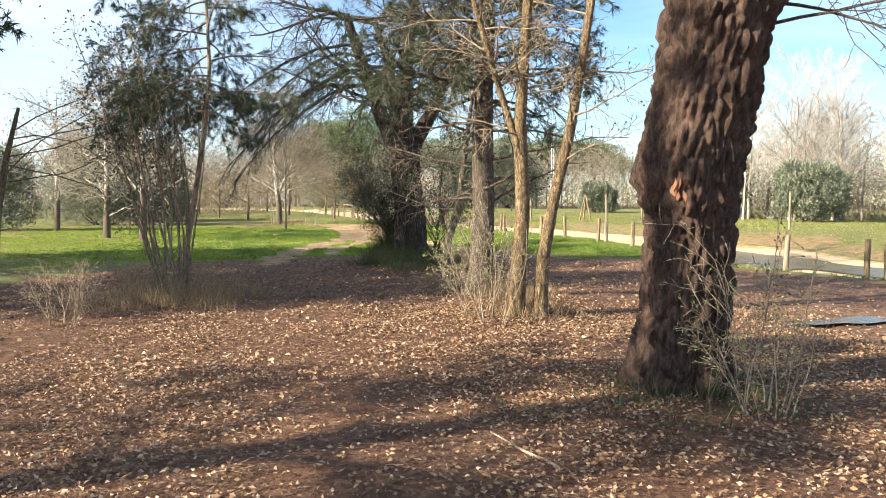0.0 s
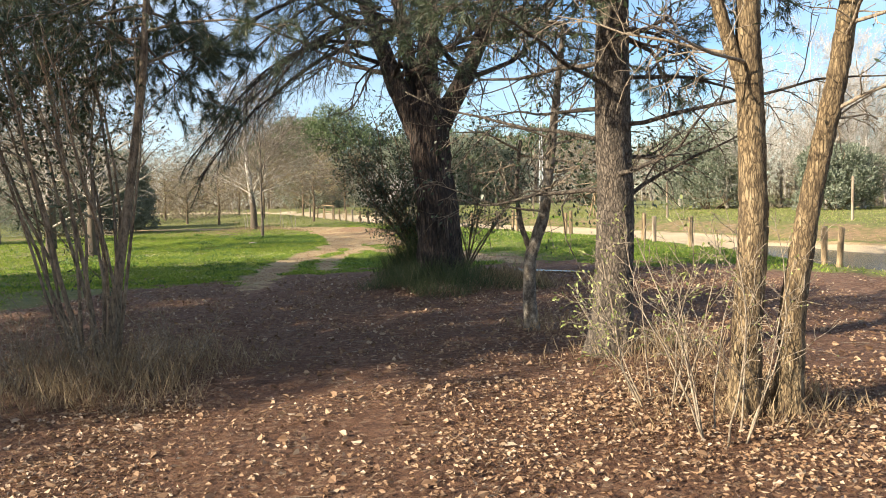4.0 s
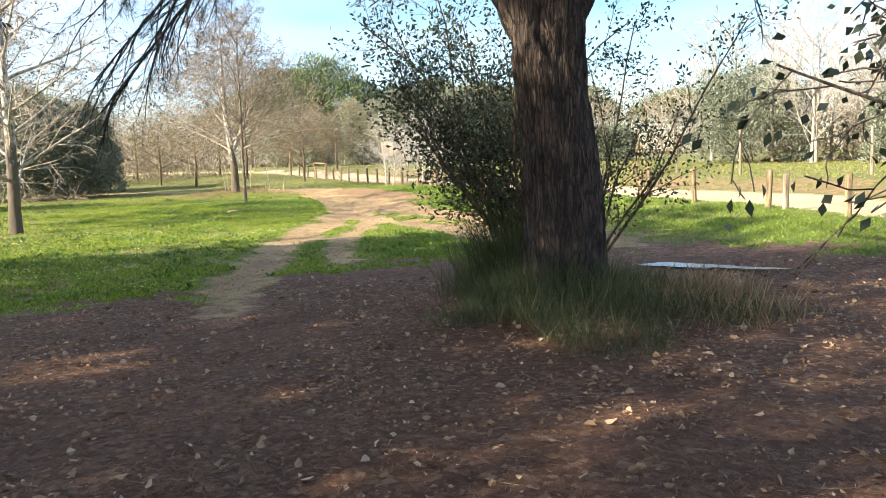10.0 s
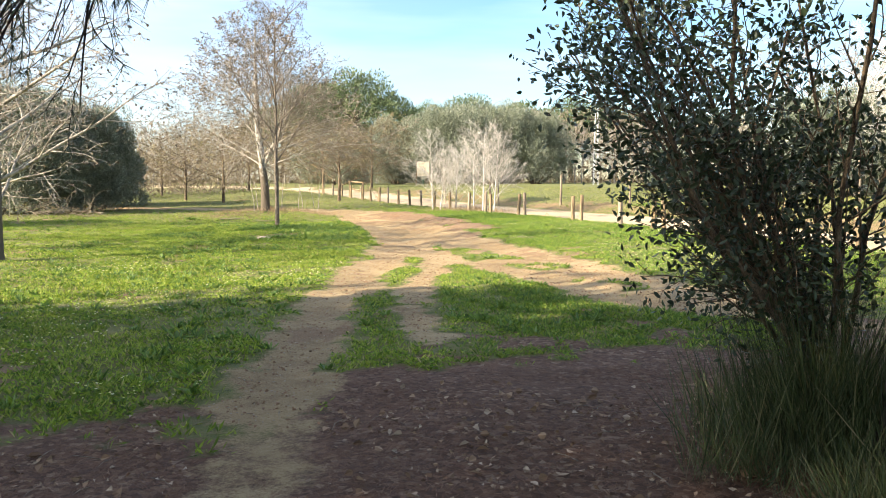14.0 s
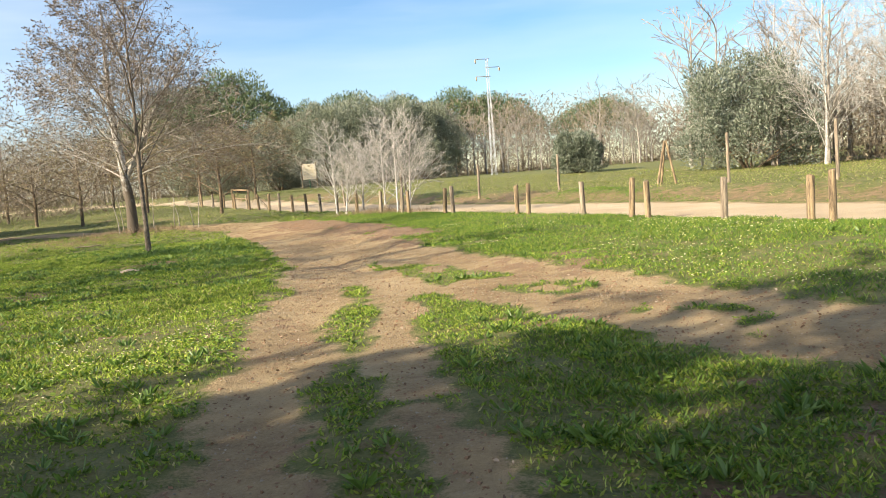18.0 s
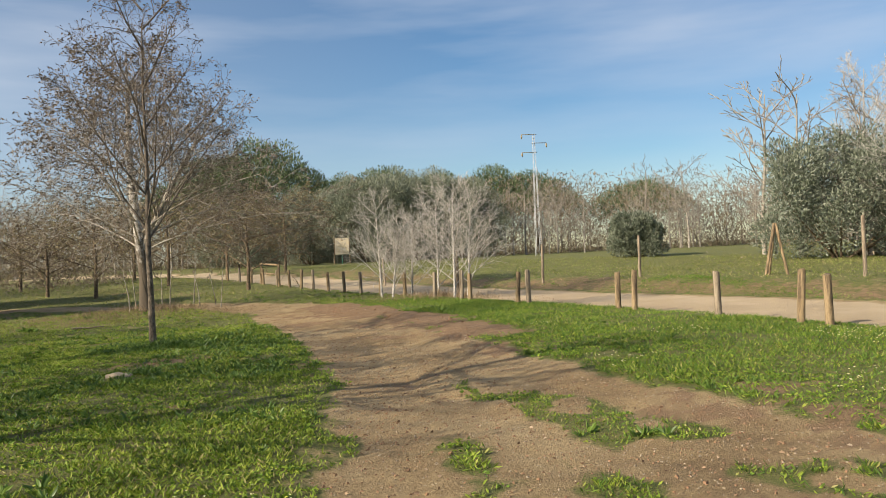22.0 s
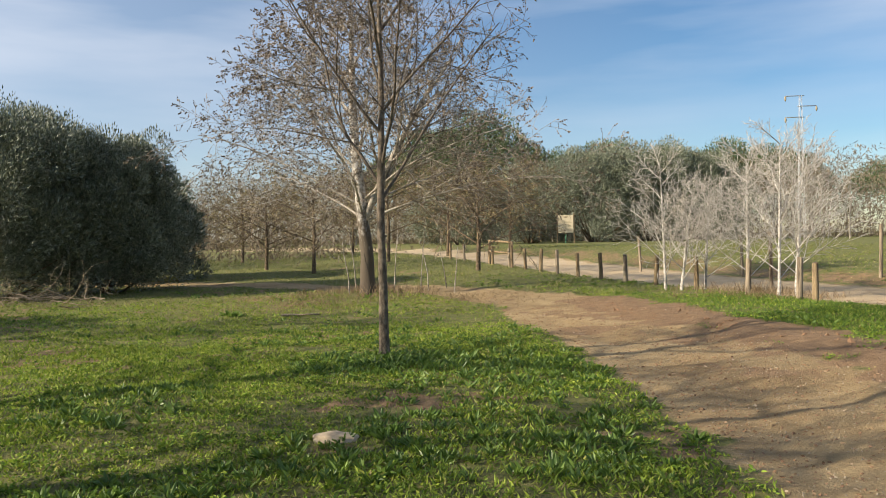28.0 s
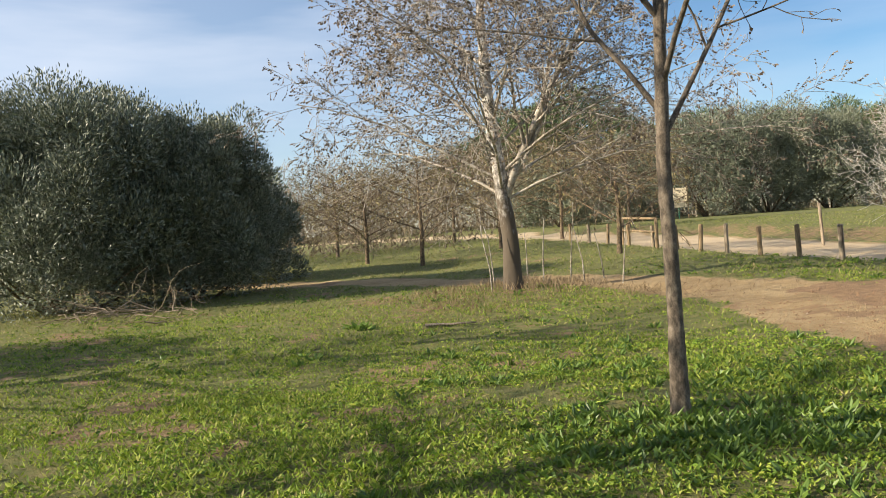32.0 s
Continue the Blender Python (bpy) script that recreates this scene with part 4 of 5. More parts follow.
stem_shrub("low_shrub", -3.3, 11.5, 14, 0.6, 0.6, M_STRAW, (0.028, 0.011), "tangle of dry stalks under the tall shrub", 0.6, 0.05, 0.005)
stem_shrub("low_shrub", -4.4, 11.3, 14, 0.8, 0.4, M_STRAW, (0.03, 0.012), "tangle of dry twigs beside the path", 0.5, 0.1, 0.006)


def leafy_tree():
    """Its sprays of oval leaves hang into view beside the litter."""
    t = thing("leafy_tree", on_ground(-9.9, 18.0), "small leafy tree with drooping sprays of oval leaves", "tree")
    part("trunk", bark_trunk([(0, 0, -0.1), (0.1, 0, 1.2), (0.3, 0.02, 2.4), (0.6, 0.05, 3.6)], [0.1, 0.085, 0.07, 0.04], 18, 0.06, 0.006), M_SAP, t)
    tips = limbs(t, [((0.25 + 0.05 * k, 0, 1.9 + 0.2 * k), (1.0, 0.1 * (k % 5) - 0.16, random.uniform(0.1, 0.6)), random.uniform(3.6, 5.0), 0.017) for k in range(7)], SHRUB | dict(up=[-0.045, -0.04, -0.03], kids=[15, 4], first=[0.5, 0.15], ratio=[0.2, 0.45], jitter=[0.17, 0.16, 0.2], tips=[0.4, 0.7, 1.0]), M_SAP)
    c, d = split_tips(tips)
    g = Geo()
    g.full_leaves(c, d + np.random.normal(size=c.shape) * 0.5 + np.array([0, 0, -0.3]), 0.062, 0.026)
    part("foliage", g, M_EVER, t)


leafy_tree()


def evergreen_shrub(at, ends, second, label, leaf):
    """Dark leafy shrub whose stems arch out to the given ends; those at the far side rise from a second root."""
    t = thing("evergreen_shrub", at, label, "shrub")
    rows = []
    for e in ends:
        p = second if second and e[0] > 0 else (0.0, 0.1, 0)
        rows.append((p, np.subtract(e, p) + np.array([0, 0, 0.45]), np.linalg.norm(np.subtract(e, p)) * 1.05, 0.02))
    tips = limbs(t, rows, SHRUB | dict(kids=[10, 5], up=[-0.02, 0.0, -0.02], ratio=[0.24, 0.5], first=[0.25, 0.15], tips=[0.35, 0.7, 1.0]), M_SAP, "stem")
    c, d = split_tips(tips)
    k = np.repeat(np.arange(len(c)), 3)
    g = Geo()
    g.full_leaves(c[k] + np.random.normal(size=(len(k), 3)) * 0.06, d[k] + np.random.normal(size=(len(k), 3)) * 0.7, *leaf)
    part("foliage", g, M_EVER, t)


evergreen_shrub(on_ground(-0.63, 19.1), [
    (-1.5, 0.3, 1.9), (-1.75, 0.1, 2.3), (-1.45, 0.4, 2.75), (-1.2, -0.3, 1.95),
    (-0.7, 1.0, 2.0), (-0.75, 0.8, 2.5), (-0.6, 0.4, 2.1), (-0.55, 0.1, 1.6), (-0.7, 0.3, 3.1), (-0.4, 0.2, 3.3), (-0.5, 0.7, 2.7), (-0.3, -0.2, 2.0), (-0.6, 0.2, 1.4), (-0.2, -0.3, 1.5), (-0.3, 0.6, 2.6),
    (-0.4, 0.5, 1.6), (-1.15, 0.6, 2.9), (-1.05, 0.8, 2.4), (-1.0, 0.5, 1.9), (-0.5, 0.0, 2.5), (-0.15, 0.1, 2.9), (1.4, 0.3, 2.3), (1.1, 0.4, 2.6), (1.45, 0.1, 1.9), (1.1, 0.4, 1.6), (1.3, 0.3, 2.9)],
    (0.75, 0.3, 0), "dark leafy evergreen shrub leaning against the great pine", (0.047, 0.023))
evergreen_shrub(on_ground(0.4, 21.5), [(-1.3, 0.3, 2.9), (-1.35, 0.2, 3.1), (-0.95, 0.4, 3.2), (-0.55, 0.3, 3.4)], None,
                "dark leafy evergreen shrub with arching sprays beside the track", (0.066, 0.03))


# ---- trees of the meadow ----
def bare_tree(name, at, label, trunk, radii, crown, bark, leaf_mat=None, leaf=(0.06, 0.045), leaves_per=0.5, cfg=None, group="", sides=20, twig=None, stem=None):
    """crown: rows of (share along the trunk, way out, rise, length, radius)."""
    t = thing(name, at, label, "tree", group)
    part("trunk", bark_trunk(trunk, radii, sides, 0.06, 0.006, (0.06, 0.06, 0.12), 0.25), stem or bark, t)
    rows = [(along(np.array(trunk, float), u)[0], (math.cos(a), math.sin(a), rise), length, r) for u, a, rise, length, r in crown]
    tips = limbs(t, rows, cfg or BARE, twig or bark)
    if leaf_mat and leaves_per:
        c, d = split_tips(tips)
        keep = np.random.random(len(c)) < leaves_per
        g = Geo()
        g.leaves(c[keep], d[keep], *leaf, 0.8)
        part("foliage", g, leaf_mat, t, "sparse yellowish leaves" if leaf_mat is M_YELLOW else "few withered brown leaves")
    return t


bare_tree("sapling", on_ground(-6.77, 40.1), "young leafless tree with slim dark trunk", [(0, 0, -0.1), (0.0, 0, 0.8), (-0.02, 0, 1.7), (0.0, 0, 2.35), (0.02, 0, 3.3), (0.0, 0.02, 4.7), (0.03, 0, 6.1)],
          [0.07, 0.056, 0.051, 0.048, 0.036, 0.025, 0.01], [(0.4 + 0.045 * k, k * 2.4 + 0.4, 1.5 - 0.03 * k, 3.0 - 0.14 * k, 0.022) for k in range(15)], M_SLIM, M_DRYTREE, (0.04, 0.03), 0.45, BARE | dict(thin=0.0026, kids=[9, 6, 4], angle=[46, 46, 42]), twig=M_SLIM)
bare_tree("poplar_tree", on_ground(-8.93, 51.3), "leafless white poplar with mottled trunk and withered leaves", [(0, 0, -0.1), (0.0, 0, 1.0), (-0.1, 0, 1.9), (-0.15, 0, 2.6), (-0.3, 0, 4), (-0.35, 0.1, 6), (-0.3, 0, 8.4)],
          [0.215, 0.175, 0.158, 0.15, 0.13, 0.09, 0.02], [(0.33 + 0.028 * k, k * 2.4, 0.45 + 0.045 * k, 5.6 - 0.18 * k, 0.034) for k in range(22)] + [(0.32, 0.2, 3.2, 5.0, 0.1), (0.37, 0.0, 1.3, 3.8, 0.065)], M_WHITE, M_DRYTREE, (0.055, 0.042), 0.95,
          BARE | dict(thin=0.004, kids=[12, 8, 4], angle=[45, 45, 42], up=[-0.05, -0.03, -0.02, 0.0], tips=[0.3, 0.55, 0.8, 1.0]), stem=M_MOTTLED, twig=M_PALE)
POP = BARE | dict(kids=[9, 5], thin=0.0036, angle=[38, 40], segs=[6, 4, 3], tips=[1.0])
for px, py, hh, lean in ((-1.5, 49.2, 2.9, -0.1), (-0.5, 49.6, 2.4, 0.1), (0.2, 48.6, 3.0, 0.0), (0.45, 47.3, 3.2, 0.05), (0.95, 47.8, 3.0, 0.2), (-1.2, 49.0, 2.2, 0.3)):
    bare_tree("young_poplar", on_ground(px, py), "young leafless poplar with whitish stem", [(0, 0, -0.1), (lean * 0.3, 0, hh * 0.3), (lean * 0.6, 0, hh * 0.65), (lean, 0, hh)], [0.038, 0.032, 0.022, 0.008],
              [(0.15 + 0.05 * k, k * 2.4 + px, 0.75, hh * 0.55 * (1.1 - 0.04 * k), 0.013) for k in range(18)], M_WHITE, None, cfg=POP, group="young poplars by the track", sides=12)
for px, py, hh in ((-14.2, 36.2, 7.5), (-13.0, 33.0, 6.5), (-18.5, 41.0, 7.0), (-10.8, 30.8, 7.0)):
    bare_tree("poplar_tree", on_ground(px, py), "leafless poplar with pale trunk in the meadow", [(0, 0, -0.1), (0.05, 0, hh * 0.3), (0, 0.1, hh * 0.6), (0.1, 0, hh)], [0.15, 0.12, 0.08, 0.02],
              [(0.16 + 0.042 * k, k * 2.4 + px, 0.55, hh * 0.46 * (1.1 - 0.03 * k), 0.042) for k in range(18)], M_PALE, M_DRYTREE, (0.07, 0.05), 0.2, BARE | dict(kids=[8, 5, 3], thin=0.005, up=[0.0, -0.01, -0.02, -0.02]), stem=M_MOTTLED)


def leafy_mass(name, at, size, label, material, leaf, count, category="tree", clumps=60, base=0.05, group="", stems=9, seed=1):
    """A crown of many leafy clumps, with gaps, over a few stems."""
    random.seed(seed), np.random.seed(seed)
    t = thing(name, at, label, category, group)
    sx, sy, sz = size
    c0 = []
    for k in range(clumps):
        a, u = k * 2.4 + random.random() * 0.6, (k + 0.5) / clumps
        z = sz * (base + (0.84 - base) * u ** 0.75)
        rr = math.sqrt(max(0.02, 1 - ((z / sz - 0.36) / 0.66) ** 2)) * random.uniform(0.3, 0.86)
        c0.append((math.cos(a) * sx * rr, math.sin(a) * sy * rr, z))
    for k in range(stems):
        c = np.array(c0[(k * 5) % clumps])
        g = Geo()
        g.tube(bend((c[0] * 0.1, c[1] * 0.1, -0.1), c, np.linalg.norm(c), 7, 0.1, 0.02), np.linspace(0.011 * sz, 0.006, 8), 6, cap=False)
        part("stem", g, M_SAP, t)
    n = count // clumps
    g = Geo()
    for c in c0:
        d = np.random.normal(size=(n, 3))
        d /= np.linalg.norm(d, axis=1, keepdims=True)
        rad = np.random.uniform(0.35, 1.08, (n, 1)) ** 0.6
        p = np.array(c) + d * rad * np.array([sx, sy, sz * 0.62]) * random.uniform(0.17, 0.29)
        ok = p[:, 2] > 0.03
        g.leaves(p[ok], d[ok] + np.random.normal(size=(int(ok.sum()), 3)) * 0.45 + np.array([0, 0, 0.75]), *leaf)
    part("foliage", g, material, t)
    return t


leafy_mass("olive_shrub", on_ground(-20.8, 53.0), (3.9, 3.0, 6.2), "large dense grey-green wild olive shrub on the meadow", M_OLIVE, (0.125, 0.036), 150000, "shrub", 170, seed=2)
leafy_mass("olive_shrub", on_ground(-18.1, 55.2), (2.5, 2.5, 5.5), "large dense dark wild olive shrub on the meadow", M_OLIVE, (0.125, 0.036), 105000, "shrub", 120, seed=3)
leafy_mass("olive_shrub", on_ground(-22.5, 42.0), (3.0, 2.6, 4.8), "dense wild olive shrub shading the meadow", M_OLIVE, (0.17, 0.06), 20000, "shrub", 60, seed=7)
leafy_mass("olive_shrub", on_ground(-20.0, 61.0), (3.3, 3.0, 4.4), "dark wild olive shrub behind its neighbours", M_OLIVE, (0.2, 0.07), 26000, "shrub", 60, seed=4)
WEEP = BARE | dict(kids=[8, 5], segs=[7, 5, 3], up=[-0.03, -0.06, -0.05], thin=0.007, angle=[45, 45], tips=[0.3, 0.6, 1.0])
for px, py, hh in ((-13.5, 64, 4.2), (-16.5, 67, 3.6), (-11.0, 69, 4.4), (-20, 74, 4.4), (-8.5, 75, 5.0), (-5.0, 78, 5.0), (-26, 68, 4.5), (-6.3, 60.5, 3.6), (-14.5, 78, 5)):
    bare_tree("drooping_tree", on_ground(px, py), "low drooping tree with sparse yellowish leaves", [(0, 0, -0.1), (0.05, 0, hh * 0.35), (0, 0.05, hh * 0.7), (0.05, 0, hh)], [0.09, 0.08, 0.05, 0.015],
              [(0.22 + 0.045 * k, k * 2.4 + px, 0.5, hh * 0.75 * (1.1 - 0.03 * k), 0.03) for k in range(16)], M_SAP, M_YELLOW, (0.1, 0.05), 0.9, WEEP, "drooping trees beyond the meadow", 10)
# olives past y = 90 take the leaf colour lightened for haze
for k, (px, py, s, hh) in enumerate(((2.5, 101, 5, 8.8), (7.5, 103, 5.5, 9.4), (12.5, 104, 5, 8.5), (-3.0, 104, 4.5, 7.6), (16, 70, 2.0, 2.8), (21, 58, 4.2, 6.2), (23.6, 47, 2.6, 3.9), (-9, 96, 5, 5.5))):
    leafy_mass("olive_tree", on_ground(px, py), (s, s * 0.85, hh), "rounded grey-green olive tree beyond the road", M_HAZYOLIVE if py > 90 else M_OLIVE, (0.22, 0.08) if py > 90 else (0.17, 0.06), 40000 if py > 90 or s > 4 else 24000, "tree", 60, group="olive trees beyond the road", seed=10 + k)


def stone_pine(px, py, s, hh):
    t = thing("stone_pine", on_ground(px, py), "tall stone pine with broad flat green crown", "tree", "stone pines on the horizon")
    g = Geo()
    g.tube([(0, 0, -0.2), (0.2, 0, hh * 0.3), (0, 0.1, hh * 0.7)], [0.4, 0.3, 0.2], 8)
    for k in range(9):
        a = k * 2.4
        g.tube(bend((0, 0, hh * 0.55), (math.cos(a), math.sin(a), 0.5), s * 0.9, 5, 0.1, 0.02), np.linspace(0.14, 0.03, 6), 5)
    part("trunk", g, M_PINE, t)
    g = Geo()
    for k in range(46):
        a, r = k * 2.4, math.sqrt((k + 0.5) / 46) * s
        c = np.array([math.cos(a) * r, math.sin(a) * r, hh * (0.5 + 0.44 * (1 - (r / s) ** 2) * random.uniform(0.55, 1.0)) + random.uniform(-0.3, 0.3)])
        d = np.random.normal(size=(420, 3))
        d /= np.linalg.norm(d, axis=1, keepdims=True)
        g.leaves(c + d * np.array([0.27, 0.27, 0.2]) * s * np.random.uniform(0.5, 1, (420, 1)), d + np.array([0, 0, 0.7]), 0.36, 0.13)
    part("crown", g, M_FARPINE, t)


for px, py, s, hh in ((-8, 118, 7.5, 14.5), (-14, 124, 7, 13.5), (2, 140, 7, 12.5), (9, 142, 8, 13.5), (17, 143, 7, 13), (25, 143, 8, 13.5), (33, 146, 7, 13), (-22, 150, 7, 13), (52, 150, 8, 12)):
    stone_pine(px, py, s, hh)


# ---- bare woods ----
def wood_unit(hh, seed):
    random.seed(seed), np.random.seed(seed)
    g, tips = Geo(), []
    line = bend((0, 0, -0.2), (0, 0, 1), hh, 8, 0.04, 0.05)
    g.tube(line, np.linspace(0.09, 0.015, 9), 6)
    for k in range(12):
        p, _ = along(line, 0.2 + 0.78 * k / 12)
        a = k * 2.4 + seed
        branch(g, tips, p, (math.cos(a), math.sin(a), 1.0), hh * 0.34 * (1.15 - 0.03 * k), 0.03, 0, dict(segs=[4, 2, 1], jitter=[0.08, 0.12, 0.15], up=[0.03, 0.02, 0.02], taper=0.3, thin=0.014, sides=[4, 3, 3],
               kids=[5, 3], first=[0.2, 0.15], angle=[35, 35], ratio=[0.5, 0.5], thick=0.5, tips=[1.0]))
    return g.arrays()


UNITS = [wood_unit(7.0, s) for s in (3, 5, 8, 11)]
random.seed(4), np.random.seed(4)


def wood(name, rows, label, material):
    g = Geo()
    for k, (x, y, s) in enumerate(rows):
        v, q, t = UNITS[k % 4]
        a = random.uniform(0, 6.28)
        c, sn = math.cos(a), math.sin(a)
        w = np.stack([v[:, 0] * c - v[:, 1] * sn, v[:, 0] * sn + v[:, 1] * c, v[:, 2]], 1) * s * np.array([1.15, 1.15, 1.0])
        g.add(w + np.array(on_ground(x, y)), q, t)
    return tagged(new(name, g.mesh(name, material)), label, "woods", kind="stuff")


rows = []
for k in range(210):
    x = -58 + 150 * ((k * 0.618) % 1)
    y = 108 + 26 * random.random() - 0.25 * max(0, x)
    rows.append((x, y, random.uniform(0.75, 1.25)))
wood("far_woods", rows, "distant leafless grey-brown woods on the horizon", M_WOODGREY)


def brush(name, rows, label, n, tall, leaf):
    """Low brushwood that closes the view between the trunks."""
    g = Geo()
    for x, y in rows:
        p = np.stack([x + np.random.normal(0, 2.4, n), y + np.random.normal(0, 1.6, n), np.random.random(n) ** 1.5 * tall * random.uniform(0.6, 1.25)], 1)
        p[:, 2] += height(p[:, 0], p[:, 1])
        g.leaves(p, np.random.normal(size=(n, 3)) + np.array([0, 0, 1.0]), *leaf)
    return tagged(new(name, g.mesh(name, M_BRUSH, False)), label, "brushwood", kind="stuff")


brush("far_brushwood", [(x, 124 - 0.2 * max(0, x) + random.uniform(-4, 4)) for x in np.linspace(-75, 105, 100)], "distant brown brushwood under the woods", 900, 8.0, (0.5, 0.11))
brush("meadow_brushwood", [(x, 88 + 0.4 * x * (x < 0) + random.uniform(-4, 4)) for x in np.linspace(-80, -16, 40)], "brown brushwood beyond the meadow", 600, 3.2, (0.36, 0.08))
brush("road_brushwood", [(x, 66 - 0.55 * (x - 14) + random.uniform(-3, 3)) for x in np.linspace(24, 75, 34)], "brown brushwood under the poplars", 800, 4.4, (0.34, 0.07))
rows = [(x, 62 + random.uniform(-9, 9) - 0.55 * (x - 14), random.uniform(0.8, 1.35)) for x in np.linspace(21, 62, 76)]
wood("poplar_woods", rows, "leafless pale poplar woods beyond the road", M_WOODGREY)
rows = [(x, 84 + random.uniform(-8, 8) + 0.45 * x, random.uniform(0.55, 0.95)) for x in np.linspace(-75, -24, 40)]
wood("meadow_woods", rows, "leafless brown woods beyond the meadow", M_WOODGREY)
for px, py, hh in ((22.5, 54, 9.5), (24.5, 51.5, 10.5), (26.5, 49, 9.5), (29.0, 45, 9), (23.0, 58.5, 9), (25.6, 50.2, 9.8), (28.0, 52.5, 10.2), (30.5, 47.5, 9.6)):
    bare_tree("poplar_tree", on_ground(px, py), "tall leafless white poplar beyond the road", [(0, 0, -0.1), (0.1, 0, hh * 0.3), (0, 0.1, hh * 0.6), (0.1, 0, hh)], [0.085, 0.07, 0.05, 0.015],
              [(0.1 + 0.042 * k, k * 2.4 + px, 1.1, hh * 0.36 * (1.1 - 0.03 * k), 0.022) for k in range(21)], M_WHITE, None, cfg=BARE | dict(kids=[13, 8], segs=[6, 4, 3], thin=0.0062, tips=[1.0], angle=[38, 40]), group="white poplars beyond the road", sides=12)


M_CLOD = plain("red_earth", (0.27, 0.155, 0.085), 0.95, 0, 0.3, 25)


# ---- fence, poles, board and pylon ----
def post_mesh(high, r, seed):
    random.seed(seed)
    g = Geo()
    sides, rings = 12, [(-0.3, 1.0), (0.0, 1.02), (high * 0.5, 0.98), (high - 0.025, 0.97), (high - 0.006, 0.9), (high, 0.8)]
    v = []
    for z, k in rings:
        for a in range(sides):
            w = 2 * math.pi * a / sides
            rr = r * k * (1 + 0.05 * math.sin(w * 2 + seed))
            v.append((math.cos(w) * rr + 0.01 * z * math.sin(seed), math.sin(w) * rr, z + (0.012 * math.cos(w + seed) if z > high - 0.03 else 0)))
    v.append((0, 0, high))
    q = [[i * sides + a, i * sides + (a + 1) % sides, (i + 1) * sides + (a + 1) % sides, (i + 1) * sides + a] for i in range(len(rings) - 1) for a in range(sides)]
    b = (len(rings) - 1) * sides
    g.add(v, q, [[b + a, b + (a + 1) % sides, len(v) - 1] for a in range(sides)])
    return g


POST_MESHES = [post_mesh(0.78, 0.062, s).mesh("fence_post", M_POST if s % 3 else M_OLDPOST) for s in range(1, 7)]
POSTS = [(4.84, 30.8), (4.74, 31.2), (4.17, 32.8), (3.7, 34.85), (3.6, 35.4), (3.28, 37.3), (2.66, 39.5), (2.5, 39.95), (1.46, 43.0), (1.3, 43.45), (0.55, 45.6), (0.4, 46.0),
         (5.3, 29.0), (6.05, 26.95), (6.25, 26.6), (6.8, 25.3), (7.65, 23.85), (7.85, 23.5), (7.5, 19.95), (7.5, 19.4), (8.1, 17.3), (9.0, 15.6), (9.2, 15.2),
         (-0.1, 47.6), (-0.75, 49.4), (-1.35, 51.3), (-1.9, 52.8), (-2.4, 54.3), (-2.95, 55.9), (-3.5, 57.5), (-4.0, 59.0), (-4.5, 60.5), (-5.1, 62.2), (-5.8, 64.0), (-6.5, 66.0), (-7.2, 67.8), (-8.0, 69.8)]
random.seed(9)
for k, (px, py) in enumerate(POSTS):
    ob = new("fence_post", POST_MESHES[k % 6])
    ob.matrix_world = pose(*on_ground(px, py), random.uniform(-2.5, 2.5), random.uniform(-2.5, 2.5), random.uniform(0, 360)) @ Matrix.Diagonal((1, 1, random.uniform(0.94, 1.06), 1))
    tagged(ob, "round wooden fence post beside the dirt road" if k % 3 else "weathered grey-brown fence post beside the road", "post", "fence posts along the road")
POLES = [(10.1, 42.3, 1.55, 2), (10.9, 38.4, 1.6, -1), (4.6, 52, 1.4, 1), (7.0, 49, 1.35, 0), (2.2, 56, 1.3, -2), (13.3, 34.5, 1.5, 1), (1.0, 49.5, 1.5, 1), (14.5, 30.5, 1.5, 0), (-0.3, 60, 1.3, 2), (-28.8, 60.7, 2.3, 1), (-29.6, 62.5, 1.6, -1)]
for k, (px, py, hh, tilt) in enumerate(POLES):
    ob = new("wooden_pole", post_mesh(hh, 0.05, k + 20).mesh("wooden_pole", M_OLDPOST))
    ob.matrix_world = pose(*on_ground(px, py), tilt, -tilt, k * 40)
    tagged(ob, "tall thin weathered pole in the field", "pole", "poles in the field")


def a_frame(px, py):
    t = thing("pole_trestle", on_ground(px, py), "three wooden poles leaning together in the field", "trestle")
    for dx, dy in ((-0.35, 0.1), (0.38, 0.05), (0.0, 0.5)):
        g = Geo()
        top = np.array([0.02 * np.sign(dx), 0.05, 1.5])
        foot = np.array([dx, dy, -0.15])
        g.tube(np.linspace(foot, top, 4), [0.045, 0.044, 0.043, 0.04], 8)
        part("pole", g, M_POST, t)


a_frame(9.6, 45.3)


def rail_gate(x0, y0, x1, y1):
    t = thing("rail_gate", on_ground((x0 + x1) / 2, (y0 + y1) / 2), "low wooden rail gate closing the gap in the fence", "gate")
    o = np.array(on_ground((x0 + x1) / 2, (y0 + y1) / 2))
    a, e = np.array(on_ground(x0, y0)) - o, np.array(on_ground(x1, y1)) - o
    for p in (a, e):
        g = Geo()
        g.tube(np.linspace(p + (0, 0, -0.2), p + (0, 0, 1.05), 4), [0.06, 0.06, 0.058, 0.055], 9)
        part("gate_post", g, M_POST, t)
    for z in (1.0, 0.55):
        g = Geo()
        g.tube(np.linspace(a + (0, 0, z), e + (0, 0, z), 4), [0.045, 0.045, 0.045, 0.045], 8)
        part("rail", g, M_POST, t)


rail_gate(-5.95, 65.0, -5.0, 61.9)


